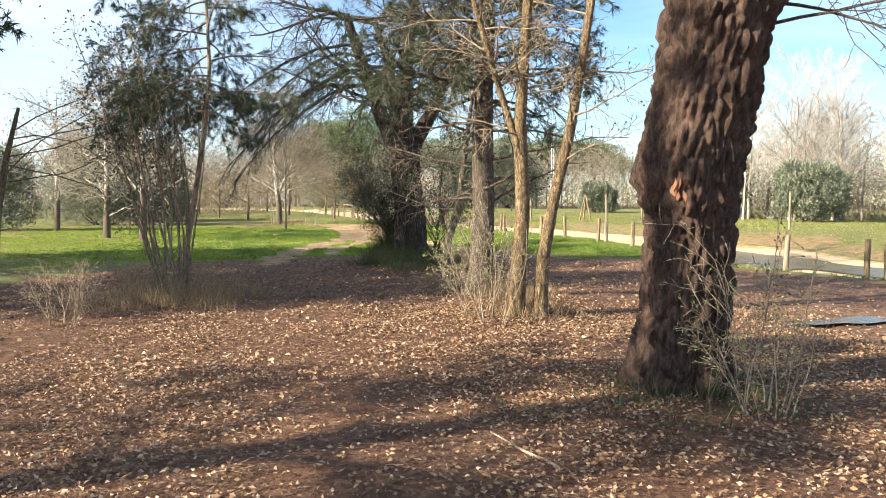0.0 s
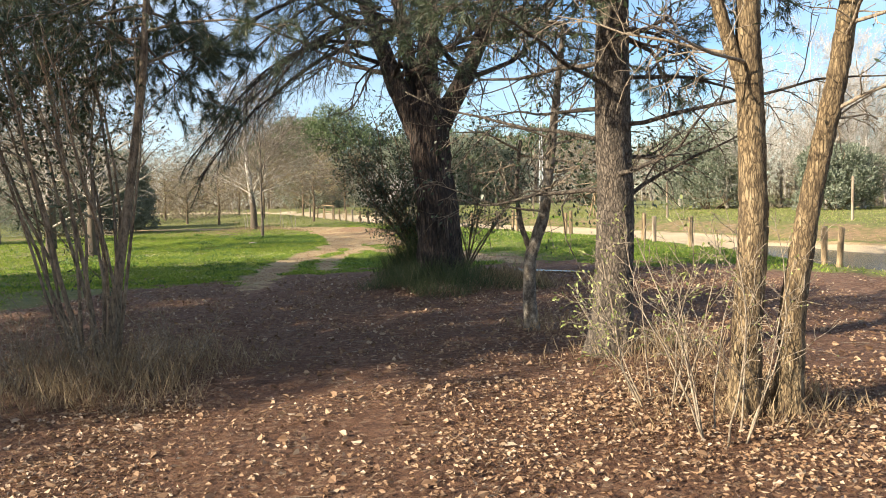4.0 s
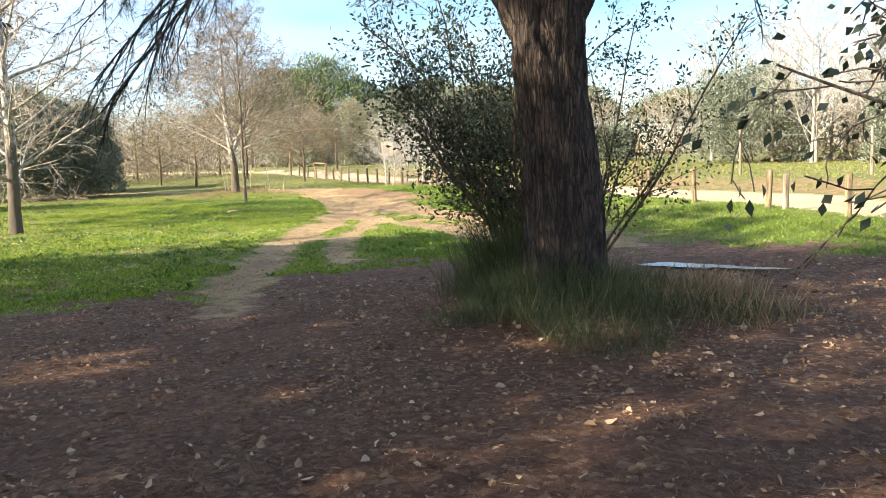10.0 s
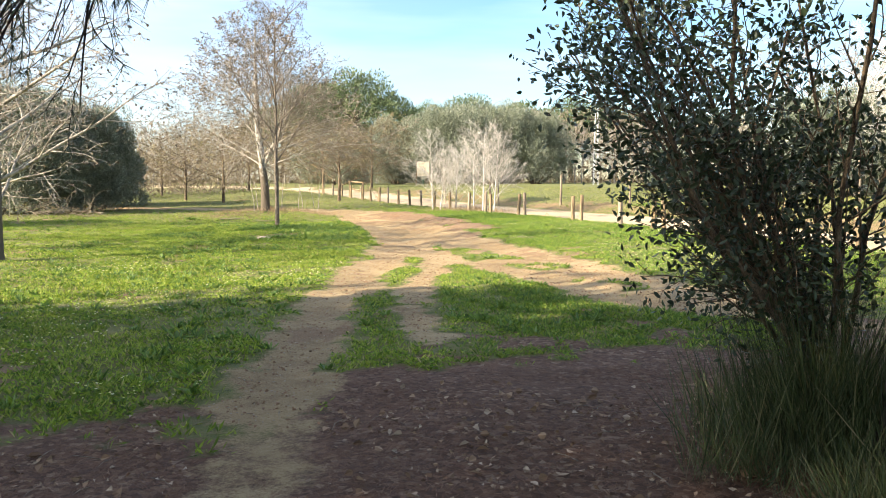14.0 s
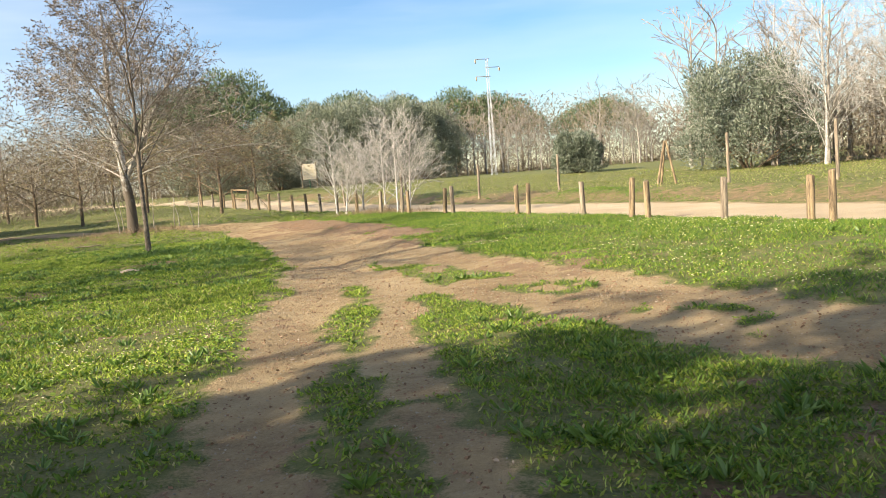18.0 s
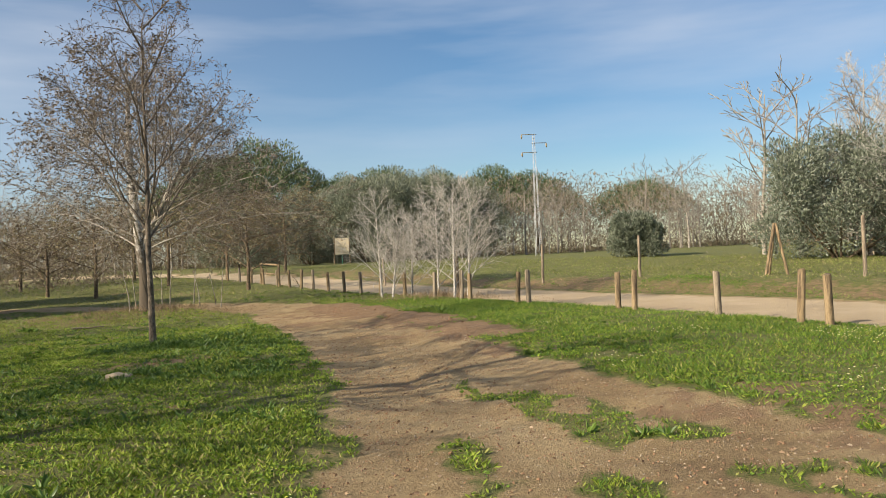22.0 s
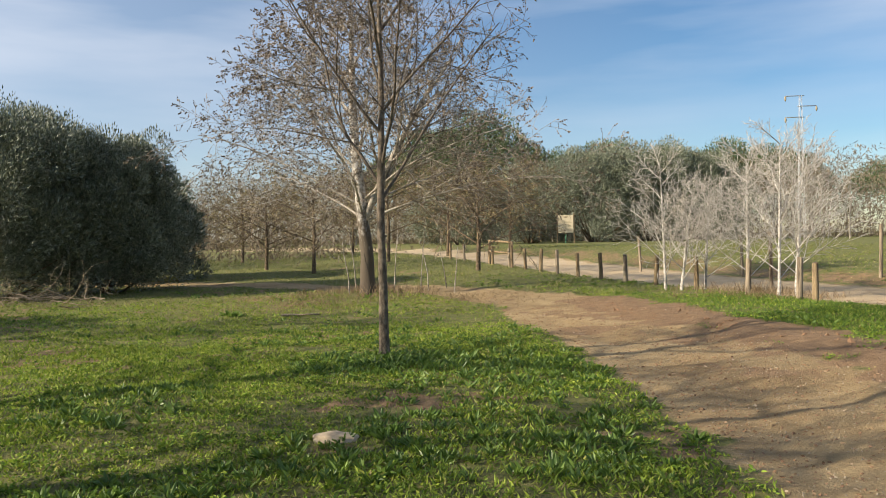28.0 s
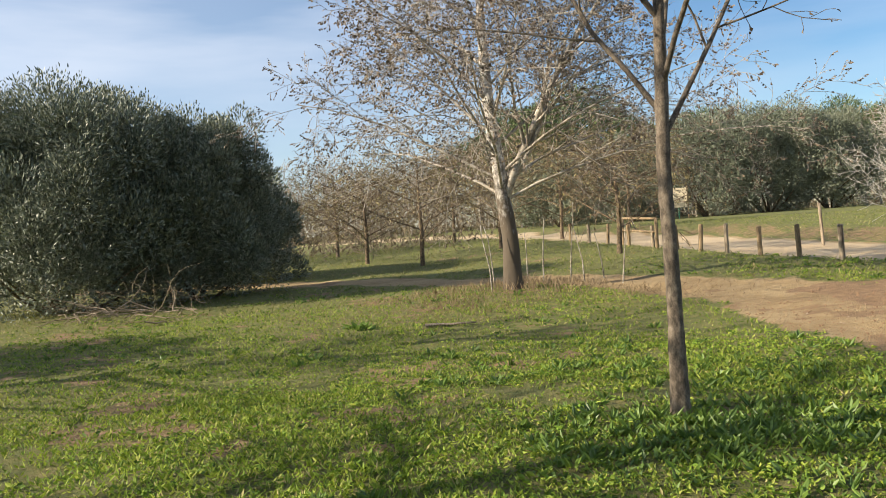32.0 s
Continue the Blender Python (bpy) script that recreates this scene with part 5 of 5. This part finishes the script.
def box(g, x0, x1, y0, y1, z0, z1):
    v = [(x, y, z) for z in (z0, z1) for y in (y0, y1) for x in (x0, x1)]
    g.add(v, [[0, 2, 3, 1], [4, 5, 7, 6], [0, 1, 5, 4], [2, 6, 7, 3], [0, 4, 6, 2], [1, 3, 7, 5]])


def info_board(px, py):
    t = thing("information_board", on_ground(px, py), "cream information board on wooden legs and a green post", "sign")
    for sx in (-0.68, 0.68):
        g = Geo()
        g.tube([(sx * 1.03, 0.06, -0.2), (sx, 0.06, 1.0), (sx * 0.99, 0.06, 2.42)], [0.052, 0.05, 0.048], 10)
        part("leg", g, M_POST, t)
    g = Geo()
    box(g, -0.61, 0.61, -0.03, 0.0, 0.85, 2.3)
    panel = part("panel", g, M_BOARD, t, smooth=False)
    g = Geo()
    g.tube([(0.0, 0.05, -0.2), (0.0, 0.05, 2.1)], [0.04, 0.04], 10)
    part("post", g, M_GREENPOST, t, "green painted steel post")
    for k in range(8):
        g = Geo()
        w = 0.46 - 0.05 * (k % 3)
        box(g, -w, w, -0.036, -0.031, 1.0 + k * 0.11, 1.018 + k * 0.11)
        part("text_line", g, M_INK, panel, "unreadable line of dark writing", False)
    g = Geo()
    box(g, -0.1, 0.1, -0.036, -0.031, 2.04, 2.18)
    part("emblem", g, M_INK, panel, "small dark emblem", False)


info_board(-0.35, 96)


def pylon(px, py):
    t = thing("power_pylon", on_ground(px, py), "slim steel lattice power pylon far beyond the road", "pylon")
    hh = 9.9
    for sx in (-1, 1):
        for sy in (-1, 1):
            g = Geo()
            g.tube([(sx * 0.2, sy * 0.2, -0.2), (sx * 0.07, sy * 0.07, hh)], [0.015, 0.013], 5)
            part("leg", g, M_STEEL, t)
    n = 16
    for k in range(n):
        z0, z1 = hh * k / n, hh * (k + 1) / n
        w0, w1 = 0.2 - 0.13 * k / n, 0.2 - 0.13 * (k + 1) / n
        g = Geo()
        s = 1 if k % 2 else -1
        for (ax, ay), (bx, by) in (((-1, -1), (1, -1)), ((1, -1), (1, 1)), ((1, 1), (-1, 1)), ((-1, 1), (-1, -1))):
            a, b = ((ax, ay), (bx, by)) if s > 0 else ((bx, by), (ax, ay))
            g.tube([(a[0] * w0, a[1] * w0, z0), (b[0] * w1, b[1] * w1, z1)], [0.006, 0.006], 4, cap=False)
        part("brace", g, M_STEEL, t)
    for z, x0, x1 in ((hh - 0.05, -1.0, 0.25), (hh - 0.75, -0.2, 1.05), (hh - 1.5, -1.0, 0.25)):
        g = Geo()
        g.tube([(x0, 0, z), (x1, 0, z)], [0.035, 0.035], 5)
        arm = part("crossarm", g, M_STEEL, t)
        g = Geo()
        xe = x0 if abs(x0) > abs(x1) else x1
        g.tube([(xe, 0, z), (xe, 0, z - 0.12), (xe, 0, z - 0.24), (xe, 0, z - 0.36)], [0.03, 0.07, 0.07, 0.03], 8)
        part("insulator", g, M_INK, arm)


pylon(14.9, 86.4)


# ---- water, stones, sticks ----
def puddle(px, py, sx, sy, turn, label):
    n, v = 40, [(0, 0, 0)]
    for k in range(n):
        a = 2 * math.pi * k / n
        r = 1 + 0.22 * math.sin(3 * a + px) + 0.14 * math.sin(7 * a)
        v.append((math.cos(a) * sx * r, math.sin(a) * sy * r, 0))
    ob = new("puddle", raw_mesh("puddle", v, None, [[0, 1 + k, 1 + (k + 1) % n] for k in range(n)], [M_WATER]))
    ob.matrix_world = pose(px, py, float(height(px, py)) + (0.035 if sx < 2 else 0.025), 0, 0, turn)
    tagged(ob, label, "puddle")


puddle(1.75, 20.3, 0.8, 0.17, -35, "narrow shining puddle in the muddy track")
puddle(5.0, 9.1, 0.8, 0.22, 20, "small shallow puddle on the bare earth")
puddle(9.75, 22.2, 6.6, 1.75, 96, "broad sky-blue puddle on the dirt road")


def stone(px, py, sx, sy, sz, seed, label):
    bm = bmesh.new()
    bmesh.ops.create_icosphere(bm, subdivisions=3, radius=1)
    for v in bm.verts:
        k = 1 + 0.25 * noise.noise(v.co * 1.4 + Vector((seed, 0, 0))) + 0.08 * noise.noise(v.co * 5)
        v.co = Vector((v.co.x * sx * k, v.co.y * sy * k, max(v.co.z, -0.4) * sz * k))
    me = bpy.data.meshes.new("stone")
    bm.to_mesh(me)
    bm.free()
    me.materials.append(M_ROCK)
    ob = new("stone", me)
    ob.location = on_ground(px, py, sz * 0.05)
    tagged(ob, label, "stone")


stone(-6.58, 36.25, 0.19, 0.11, 0.06, 1, "flat pale stone lying in the grass")


def stick(px, py, length, r, turn, label):
    g = Geo()
    p = bend((0, 0, r), (1, 0, 0), length, 7, 0.12, 0)
    p[:, 2] = np.array([height(px + q[0] * math.cos(turn) - q[1] * math.sin(turn), py + q[0] * math.sin(turn) + q[1] * math.cos(turn)) for q in p]) - height(px, py) + r * 1.2
    g.tube(p, np.linspace(r, r * 0.5, 8), 6)
    ob = new("stick", g.mesh("stick", M_TWIG))
    ob.matrix_world = pose(*on_ground(px, py), 0, 0, math.degrees(turn))
    tagged(ob, label, "stick")


stick(0.41, 3.77, 0.75, 0.012, 2.15, "dry forked stick on the leaf litter")
stick(-9.9, 46.4, 0.8, 0.03, 0.1, "short dead branch lying in the meadow")
for k in range(8):
    px, py = (-9.6 + 0.45 * k + random.uniform(-0.2, 0.2), 52.2 + random.uniform(-1.5, 1.5))
    g = Geo()
    g.tube(bend((0, 0, -0.1), (0, 0, 1), random.uniform(1.2, 2.3), 5, 0.06, 0.05), np.linspace(0.022, 0.008, 6), 6)
    ob = new("sapling_stake", g.mesh("sapling_stake", M_PALE))
    ob.location = on_ground(px, py)
    tagged(ob, "thin bare sapling stem in the dry grass", "sapling", "thin stems round the poplar")


def brush_pile(px, py, r, n):
    """Dead branches heaped under the olive shrubs."""
    t = thing("brush_pile", on_ground(px, py), "heap of dead grey-brown branches under the olive shrub", "branches")
    for k in range(n):
        a, s = random.uniform(0, 6.283), random.uniform(0.8, 1.9)
        x, y = random.uniform(-r, r), random.uniform(-0.5, 0.5) * r
        g, tips = Geo(), []
        branch(g, tips, (x - math.cos(a) * s / 2, y - math.sin(a) * s / 2, random.uniform(0.02, 0.25)), (math.cos(a), math.sin(a), random.uniform(-0.05, 0.25)), s, random.uniform(0.01, 0.02), 1, DEAD | dict(kids=[9, 5]))
        part("dead_branch", g, M_TWIG, t)


brush_pile(-17.3, 49.8, 1.8, 30)


# ---- litter, grass and herbs ----
def scatter(n, x0, x1, y0, y1, keep):
    x, y = np.random.uniform(x0, x1, n), np.random.uniform(y0, y1, n)
    m = keep(x, y)
    return x[m], y[m]


def is_litter(x, y):
    lit, sand, bare = masks(x, y)
    return (lit + 0.25 * waves(x * 1.3, y * 1.3) > 0.5 + 0.3 * np.random.random(len(x))) & (sand < 0.35)


def duff(n, box_):
    """Fallen pine needles lying on the soil."""
    x, y = scatter(n, *box_, is_litter)
    m = len(x)
    a = np.random.uniform(0, 6.283, m)
    d = np.stack([np.cos(a), np.sin(a), np.zeros(m)], 1) * np.random.uniform(0.05, 0.12, (m, 1))
    s = np.stack([-np.sin(a), np.cos(a), np.zeros(m)], 1) * 0.0022
    c = np.stack([x, y, height(x, y) + np.random.uniform(0.004, 0.018, m)], 1)
    g = Geo()
    g.add(np.stack([c - s, c + s, c + d + np.array([0, 0, 0.006])], 1).reshape(-1, 3), None, np.arange(m)[:, None] * 3 + np.array([0, 1, 2]))
    return tagged(new("pine_straw", g.mesh("pine_straw", M_DUFF, False)), "reddish fallen pine needles on the soil", "needles", kind="stuff")


def is_meadow(x, y):
    lit, sand, bare = masks(x, y)
    r = np.random.random(len(x))
    return (lit < 0.25 + 0.35 * r) & (sand < 0.12 + 0.4 * r ** 2) & (bare < 0.25 + 0.5 * r) & (0.9 * speckle(x, y, 1.7, 10) + speckle(x, y, 0.6, 11) + 0.8 * speckle(x, y, 0.25, 12) + r > 0.14)


np.random.seed(21)
g = Geo()
for n, box_, size in ((88000, (-4, 4.5, 0.5, 10.5), 0.036), (28000, (-7, 5.5, 8, 20.5), 0.034), (12000, (-12, 12, 2, 18), 0.045)):
    x, y = scatter(n, *box_, is_litter)
    few = speckle(x, y, 0.8, 5) + 0.6 * speckle(x, y, 0.3, 6) + np.random.random(len(x)) > 0.35
    trail, _, _ = near_line(x, y, [(0.0, -1), (-0.5, 4), (-1.6, 8), (-2.6, 13), (-3.6, 18)])
    few &= np.random.random(len(x)) < 0.4 + 0.6 * smooth(0.3, 1.1, trail + 0.5 * speckle(x, y, 0.7, 91))
    x, y = x[few], y[few]
    a = np.random.uniform(0, 6.283, len(x))
    g.leaves(np.stack([x, y, height(x, y) + np.random.uniform(0.006, 0.03, len(x))], 1), np.stack([np.cos(a), np.sin(a), np.random.normal(0, 0.25, len(x))], 1), size, size * 0.62, 0, 0.3)
x, y = scatter(3200, -6.5, 5, 6, 21, is_litter)
a = np.random.uniform(0, 6.283, len(x))
g.full_leaves(np.stack([x, y, height(x, y) + 0.02], 1), np.stack([np.cos(a), np.sin(a), np.random.normal(0, 0.2, len(x))], 1), 0.06, 0.045)
tagged(new("leaf_litter", g.mesh("leaf_litter", M_DRY, False)), "fallen dry brown leaves on reddish soil", "leaves", kind="stuff")


def flowers(n, box_, label):
    x, y = scatter(n, *box_, is_meadow)
    m = speckle(x, y, 1.6, 41) > 0.08
    x, y = x[m], y[m]
    g = Geo()
    for k in range(5):
        a = np.full(len(x), k * 1.2566) + x * 7
        g.leaves(np.stack([x, y, height(x, y) + 0.05 + 0.04 * np.abs(np.sin(x * 31))], 1), np.stack([np.cos(a), np.sin(a), np.full(len(x), 0.5)], 1), 0.012, 0.009)
    return tagged(new("meadow_flowers", g.mesh("meadow_flowers", M_FLOWER, False)), label, "flowers", kind="stuff")


def debris(n, box_, keep, lo, hi, label):
    """Small broken twigs lying about."""
    x, y = scatter(n, *box_, keep)
    g = Geo()
    for px, py in zip(x, y):
        a, s = random.uniform(0, 6.28), random.uniform(lo, hi)
        e = (px + math.cos(a) * s, py + math.sin(a) * s)
        m = ((px + e[0]) / 2 + random.uniform(-0.1, 0.1) * s, (py + e[1]) / 2 + random.uniform(-0.1, 0.1) * s)
        r = random.uniform(0.0015, 0.004)
        g.tube([on_ground(px, py, r), on_ground(*m, r + 0.006), on_ground(*e, r)], [r, r * 0.9, r * 0.5], 4, cap=False)
    return tagged(new("twig_debris", g.mesh("twig_debris", M_TWIG)), label, "twigs", kind="stuff")


debris(900, (-5.5, 4, 2, 20.5), is_litter, 0.06, 0.28, "small broken twigs on the leaf litter")


def clods(n):
    """Crumbling lumps of earth along the cut edge of the track."""
    x, y = np.random.uniform(-4.2, 0.2, n), np.random.uniform(37.5, 48, n)
    cut, _, _ = near_line(x, y, CUT_BANK)
    m = np.random.random(n) < smooth(1.1, 0.1, cut) * smooth(-0.05, 0.35, speckle(x, y, 0.5, 81) + 0.5 * speckle(x, y, 0.2, 82))
    x, y = x[m], y[m]
    m = len(x)
    r = np.random.uniform(0.008, 0.04, (m, 1)) * np.random.uniform(0.2, 1, (m, 1))
    u = np.random.normal(size=(m, 6, 3)) * 0.3 + np.array([(1, 0, 0), (-0.5, 0.87, 0), (-0.5, -0.87, 0), (0.5, 0.3, 0.7), (-0.5, 0.2, 0.7), (0, -0.5, 0.7)])
    g = Geo()
    g.add((np.stack([x, y, height(x, y)], 1)[:, None] + u * r[:, None]).reshape(-1, 3), None, (np.arange(m)[:, None, None] * 6 + np.array([(0, 3, 5), (0, 1, 3), (1, 4, 3), (1, 2, 4), (2, 5, 4), (2, 0, 5), (3, 4, 5)])).reshape(-1, 3))
    return tagged(new("earth_clods", g.mesh("earth_clods", M_CLOD, False)), "reddish crumbled earth along the track", "earth", kind="stuff")


clods(4200)
duff(300000, (-6.5, 4.5, 3, 21.5))


def pebbles(n, box_, lo, hi, material=M_ROCK, label="small stones and crumbs on the sandy track"):
    """Small stones and crumbs of earth on the tracks."""
    x, y = scatter(n, *box_, lambda a, b: masks(a, b)[1] > 0.55)
    m = len(x)
    r = np.random.uniform(lo, hi, (m, 1)) * np.random.uniform(0.5, 1, (m, 1))
    c = np.stack([x, y, height(x, y)], 1)
    u = np.random.normal(size=(m, 6, 3)) * 0.25 + np.array([(1, 0, 0), (-0.5, 0.87, 0), (-0.5, -0.87, 0), (0.5, 0.3, 0.6), (-0.5, 0.2, 0.6), (0, -0.5, 0.6)])
    g = Geo()
    g.add((c[:, None] + u * r[:, None]).reshape(-1, 3), None, (np.arange(m)[:, None, None] * 6 + np.array([(0, 3, 5), (0, 1, 3), (1, 4, 3), (1, 2, 4), (2, 5, 4), (2, 0, 5), (3, 4, 5)])).reshape(-1, 3))
    return tagged(new("track_gravel", g.mesh("track_gravel", material, False)), label, "gravel", kind="stuff")


pebbles(26000, (-5.5, 3, 20, 42), 0.004, 0.014)
pebbles(30000, (-5.5, 3, 20, 47), 0.005, 0.02, M_CLOD, "brown crumbs of earth on the sandy track")
x, y = scatter(5000, -6, 2, 20, 46, lambda a, b: masks(a, b)[1] > 0.5)
x, y = x[:1200], y[:1200]
a = np.random.uniform(0, 6.283, len(x))
g = Geo()
g.full_leaves(np.stack([x, y, height(x, y) + 0.01], 1), np.stack([np.cos(a), np.sin(a), np.random.normal(0, 0.2, len(x))], 1), 0.035, 0.022)
tagged(new("blown_leaves", g.mesh("blown_leaves", M_DRY, False)), "few dry leaves blown onto the sandy track", "leaves", kind="stuff")
MIDDLE = [(-4, 18), (-4, 26), (-4.6, 30), (-7.5, 36), (-8.5, 40)]


def meadow(name, n, box_, lo, hi, size, material, label, width, up=0.75):
    """Herbs between lo and hi metres off the middle of the walk, thinning softly at both ends."""
    x, y = scatter(n, *box_, is_meadow)
    d, _, _ = near_line(x, y, MIDDLE)
    m = np.random.random(len(x)) < smooth(lo - 1.2, lo + 0.8, d) * smooth(hi + 1.5, hi - 1.5, d)
    x, y = x[m], y[m]
    a = np.random.uniform(0, 6.283, len(x))
    tall = size * (0.7 + 0.9 * np.clip(speckle(x, y, 1.3, 15) + 0.6 * speckle(x, y, 0.4, 16) + 0.4, 0, 1.2))
    g = Geo()
    g.leaves(np.stack([x, y, height(x, y) - 0.004], 1), np.stack([np.cos(a), np.sin(a), np.random.uniform(0.1, 2.2, len(x)) * up], 1), tall[:, None], size * width, 0, 0.2)
    return tagged(new(name, g.mesh(name, material, False)), label, "grass", kind="stuff")


meadow("meadow_grass", 560000, (-13.5, 2, 19.5, 46), -9, 4.2, 0.048, M_GRASS, "short bright green meadow herbs and clover", 0.34)
meadow("meadow_grass", 330000, (-20, 9, 17, 58), 4.2, 11, 0.06, M_GRASS, "short bright green meadow herbs and grass", 0.27)
meadow("verge_grass", 230000, (-2.5, 8, 20, 48), -9, 30, 0.07, M_VERGE, "lush green grass on the verge before the fence", 0.14)
meadow("field_grass", 230000, (-45, 30, 8, 85), 11, 40, 0.085, M_FIELD, "short green and straw-coloured grass of the wide field", 0.3)


flowers(3500, (-0.5, 5.5, 25, 38), "tiny white and yellow flowers in the grass")
flowers(3500, (-9.5, -4, 20.5, 32), "tiny yellow flowers in the grass")


def rosettes(n, box_, size, label):
    """Broad-leaved herbs that stand out of the short grass."""
    x, y = scatter(n, *box_, lambda a, b: is_meadow(a, b) & (speckle(a, b, 1.5, 51) > -0.05))
    m, k = len(x), 9
    x, y = np.repeat(x, k), np.repeat(y, k)
    a = np.random.uniform(0, 6.283, m * k)
    s = np.repeat(np.random.uniform(0.5, 1.3, m), k)[:, None] * size
    g = Geo()
    g.full_leaves(np.stack([x + np.cos(a) * 0.02, y + np.sin(a) * 0.02, height(x, y) + 0.002], 1), np.stack([np.cos(a), np.sin(a), np.random.uniform(0.2, 1.6, m * k)], 1), s, s * 0.32)
    return tagged(new("meadow_herbs", g.mesh("meadow_herbs", M_HERB, False)), label, "herbs", kind="stuff")


def herb_tufts(n, box_, size, k, label):
    """Low cushions of clover-like leaves, thick in some patches and missing in others."""
    x, y = scatter(n, *box_, lambda a, b: is_meadow(a, b) & (speckle(a, b, 1.9, 55) + 0.8 * speckle(a, b, 0.7, 56) + 0.35 * np.random.random(len(a)) > 0.05))
    m = len(x)
    wide = np.repeat(np.random.uniform(0.5, 1.25, m), k)
    x, y = np.repeat(x, k), np.repeat(y, k)
    a, out = np.random.uniform(0, 6.283, m * k), np.sqrt(np.random.random(m * k)) * size * 1.5 * wide
    px, py = x + np.cos(a) * out, y + np.sin(a) * out
    lift = size * 1.1 * wide * (1 - 0.6 * (out / (size * 1.9 * wide)) ** 2) * np.random.uniform(0.35, 1.0, m * k)
    g = Geo()
    g.full_leaves(np.stack([px, py, height(px, py) + lift], 1), np.stack([np.cos(a), np.sin(a), np.random.uniform(-0.15, 0.7, m * k)], 1), size * (0.6 + 0.5 * wide)[:, None], size * 0.6)
    return tagged(new("meadow_clover", g.mesh("meadow_clover", M_CLOVER, False)), label, "herbs", kind="stuff")


herb_tufts(21000, (-11, 1.2, 20, 44), 0.027, 10, "cushions of bright green clover leaves")
herb_tufts(6500, (-19, 0.5, 22, 58), 0.042, 8, "cushions of green herbs in the wide meadow")
rosettes(4200, (-11, 0.5, 20, 44), 0.085, "broad-leaved green herbs in the short grass")
rosettes(1800, (-9.5, -4.2, 34.5, 40.2), 0.075, "lush broad-leaved herbs near the sapling")
rosettes(1500, (-18, 5, 28, 56), 0.085, "broad-leaved green herbs in the meadow")


def clump(x0, y0, r, n, length, width, material, name, label, up=1.6, category="grass"):
    a, rr = np.random.uniform(0, 6.283, n), r * np.random.random(n) ** 0.7
    rr = rr * (0.75 + 0.5 * np.sin(a * 3 + x0) * np.sin(a * 2 + y0) + 0.25)
    x, y = x0 + np.cos(a) * rr, y0 + np.sin(a) * rr
    some = speckle(x, y, 0.25, 31) + np.random.random(n) > 0.3
    x, y, rr, n = x[some], y[some], rr[some], int(some.sum())
    length = length * (1.15 - 0.75 * rr / (r * 1.3))[:, None] * np.random.uniform(0.5, 1.2, (n, 1))
    g = Geo()
    b = np.random.uniform(0, 6.283, n)
    g.leaves(np.stack([x, y, height(x, y) - 0.01], 1), np.stack([np.cos(b), np.sin(b), np.random.uniform(0.5, 2, n) * up], 1), length, width, 0, 0.2)
    return tagged(new(name, g.mesh(name, material, False)), label, category, kind="stuff")


clump(-0.55, 17.9, 1.35, 13000, 0.4, 0.0055, M_TUFT, "tall_grass", "tall dark grass round the foot of the pine")
clump(0.8, 17.8, 0.8, 1500, 0.35, 0.012, M_STRAW, "dry_grass", "dry straw-coloured grass beside the pine")
clump(-6.6, 39.5, 1.1, 1700, 0.13, 0.026, M_HERB, "broad_herbs", "broad dark green herbs round the sapling", 0.7)
clump(-11.0, 46.6, 0.25, 110, 0.2, 0.07, M_HERB, "broad_herbs", "dark rosette of leaves in the meadow", 0.5)
clump(-10.3, 49.0, 3.0, 2600, 0.16, 0.01, M_STRAW, "dry_grass", "short dry grass on the low rise by the poplar", 0.8)
clump(-6.2, 49.5, 2.2, 1500, 0.18, 0.01, M_STRAW, "dry_grass", "short dry grass on the low rise by the poplar", 0.8)
clump(-8.9, 51.5, 2.6, 2600, 0.3, 0.012, M_STRAW, "dry_grass", "dry grass under the poplar", 1.5)
clump(-0.85, 18.9, 0.75, 4200, 0.85, 0.006, M_TUFT, "tall_grass", "tall dark brambles and grass under the evergreen shrub", 2.2)
clump(1.05, 9.5, 0.8, 1100, 0.25, 0.008, M_STRAW, "dry_grass", "dry grass round the twin trunks")
clump(1.05, 11.2, 0.9, 1200, 0.3, 0.008, M_STRAW, "dry_grass", "dry grass round the slender pine")
clump(0.5, 13.3, 0.7, 600, 0.25, 0.008, M_STRAW, "dry_grass", "dry grass round the thin tree")
clump(1.75, 5.4, 0.9, 1100, 0.22, 0.009, M_TUFT, "tall_grass", "green grass at the foot of the thick pine")
clump(-3.9, 11.2, 1.6, 4200, 0.42, 0.006, M_STRAW, "dry_grass", "sparse dry grass round the tall shrub")
clump(0.2, 47.9, 1.9, 1800, 0.3, 0.012, M_STRAW, "dry_grass", "dry grass under the young poplars")
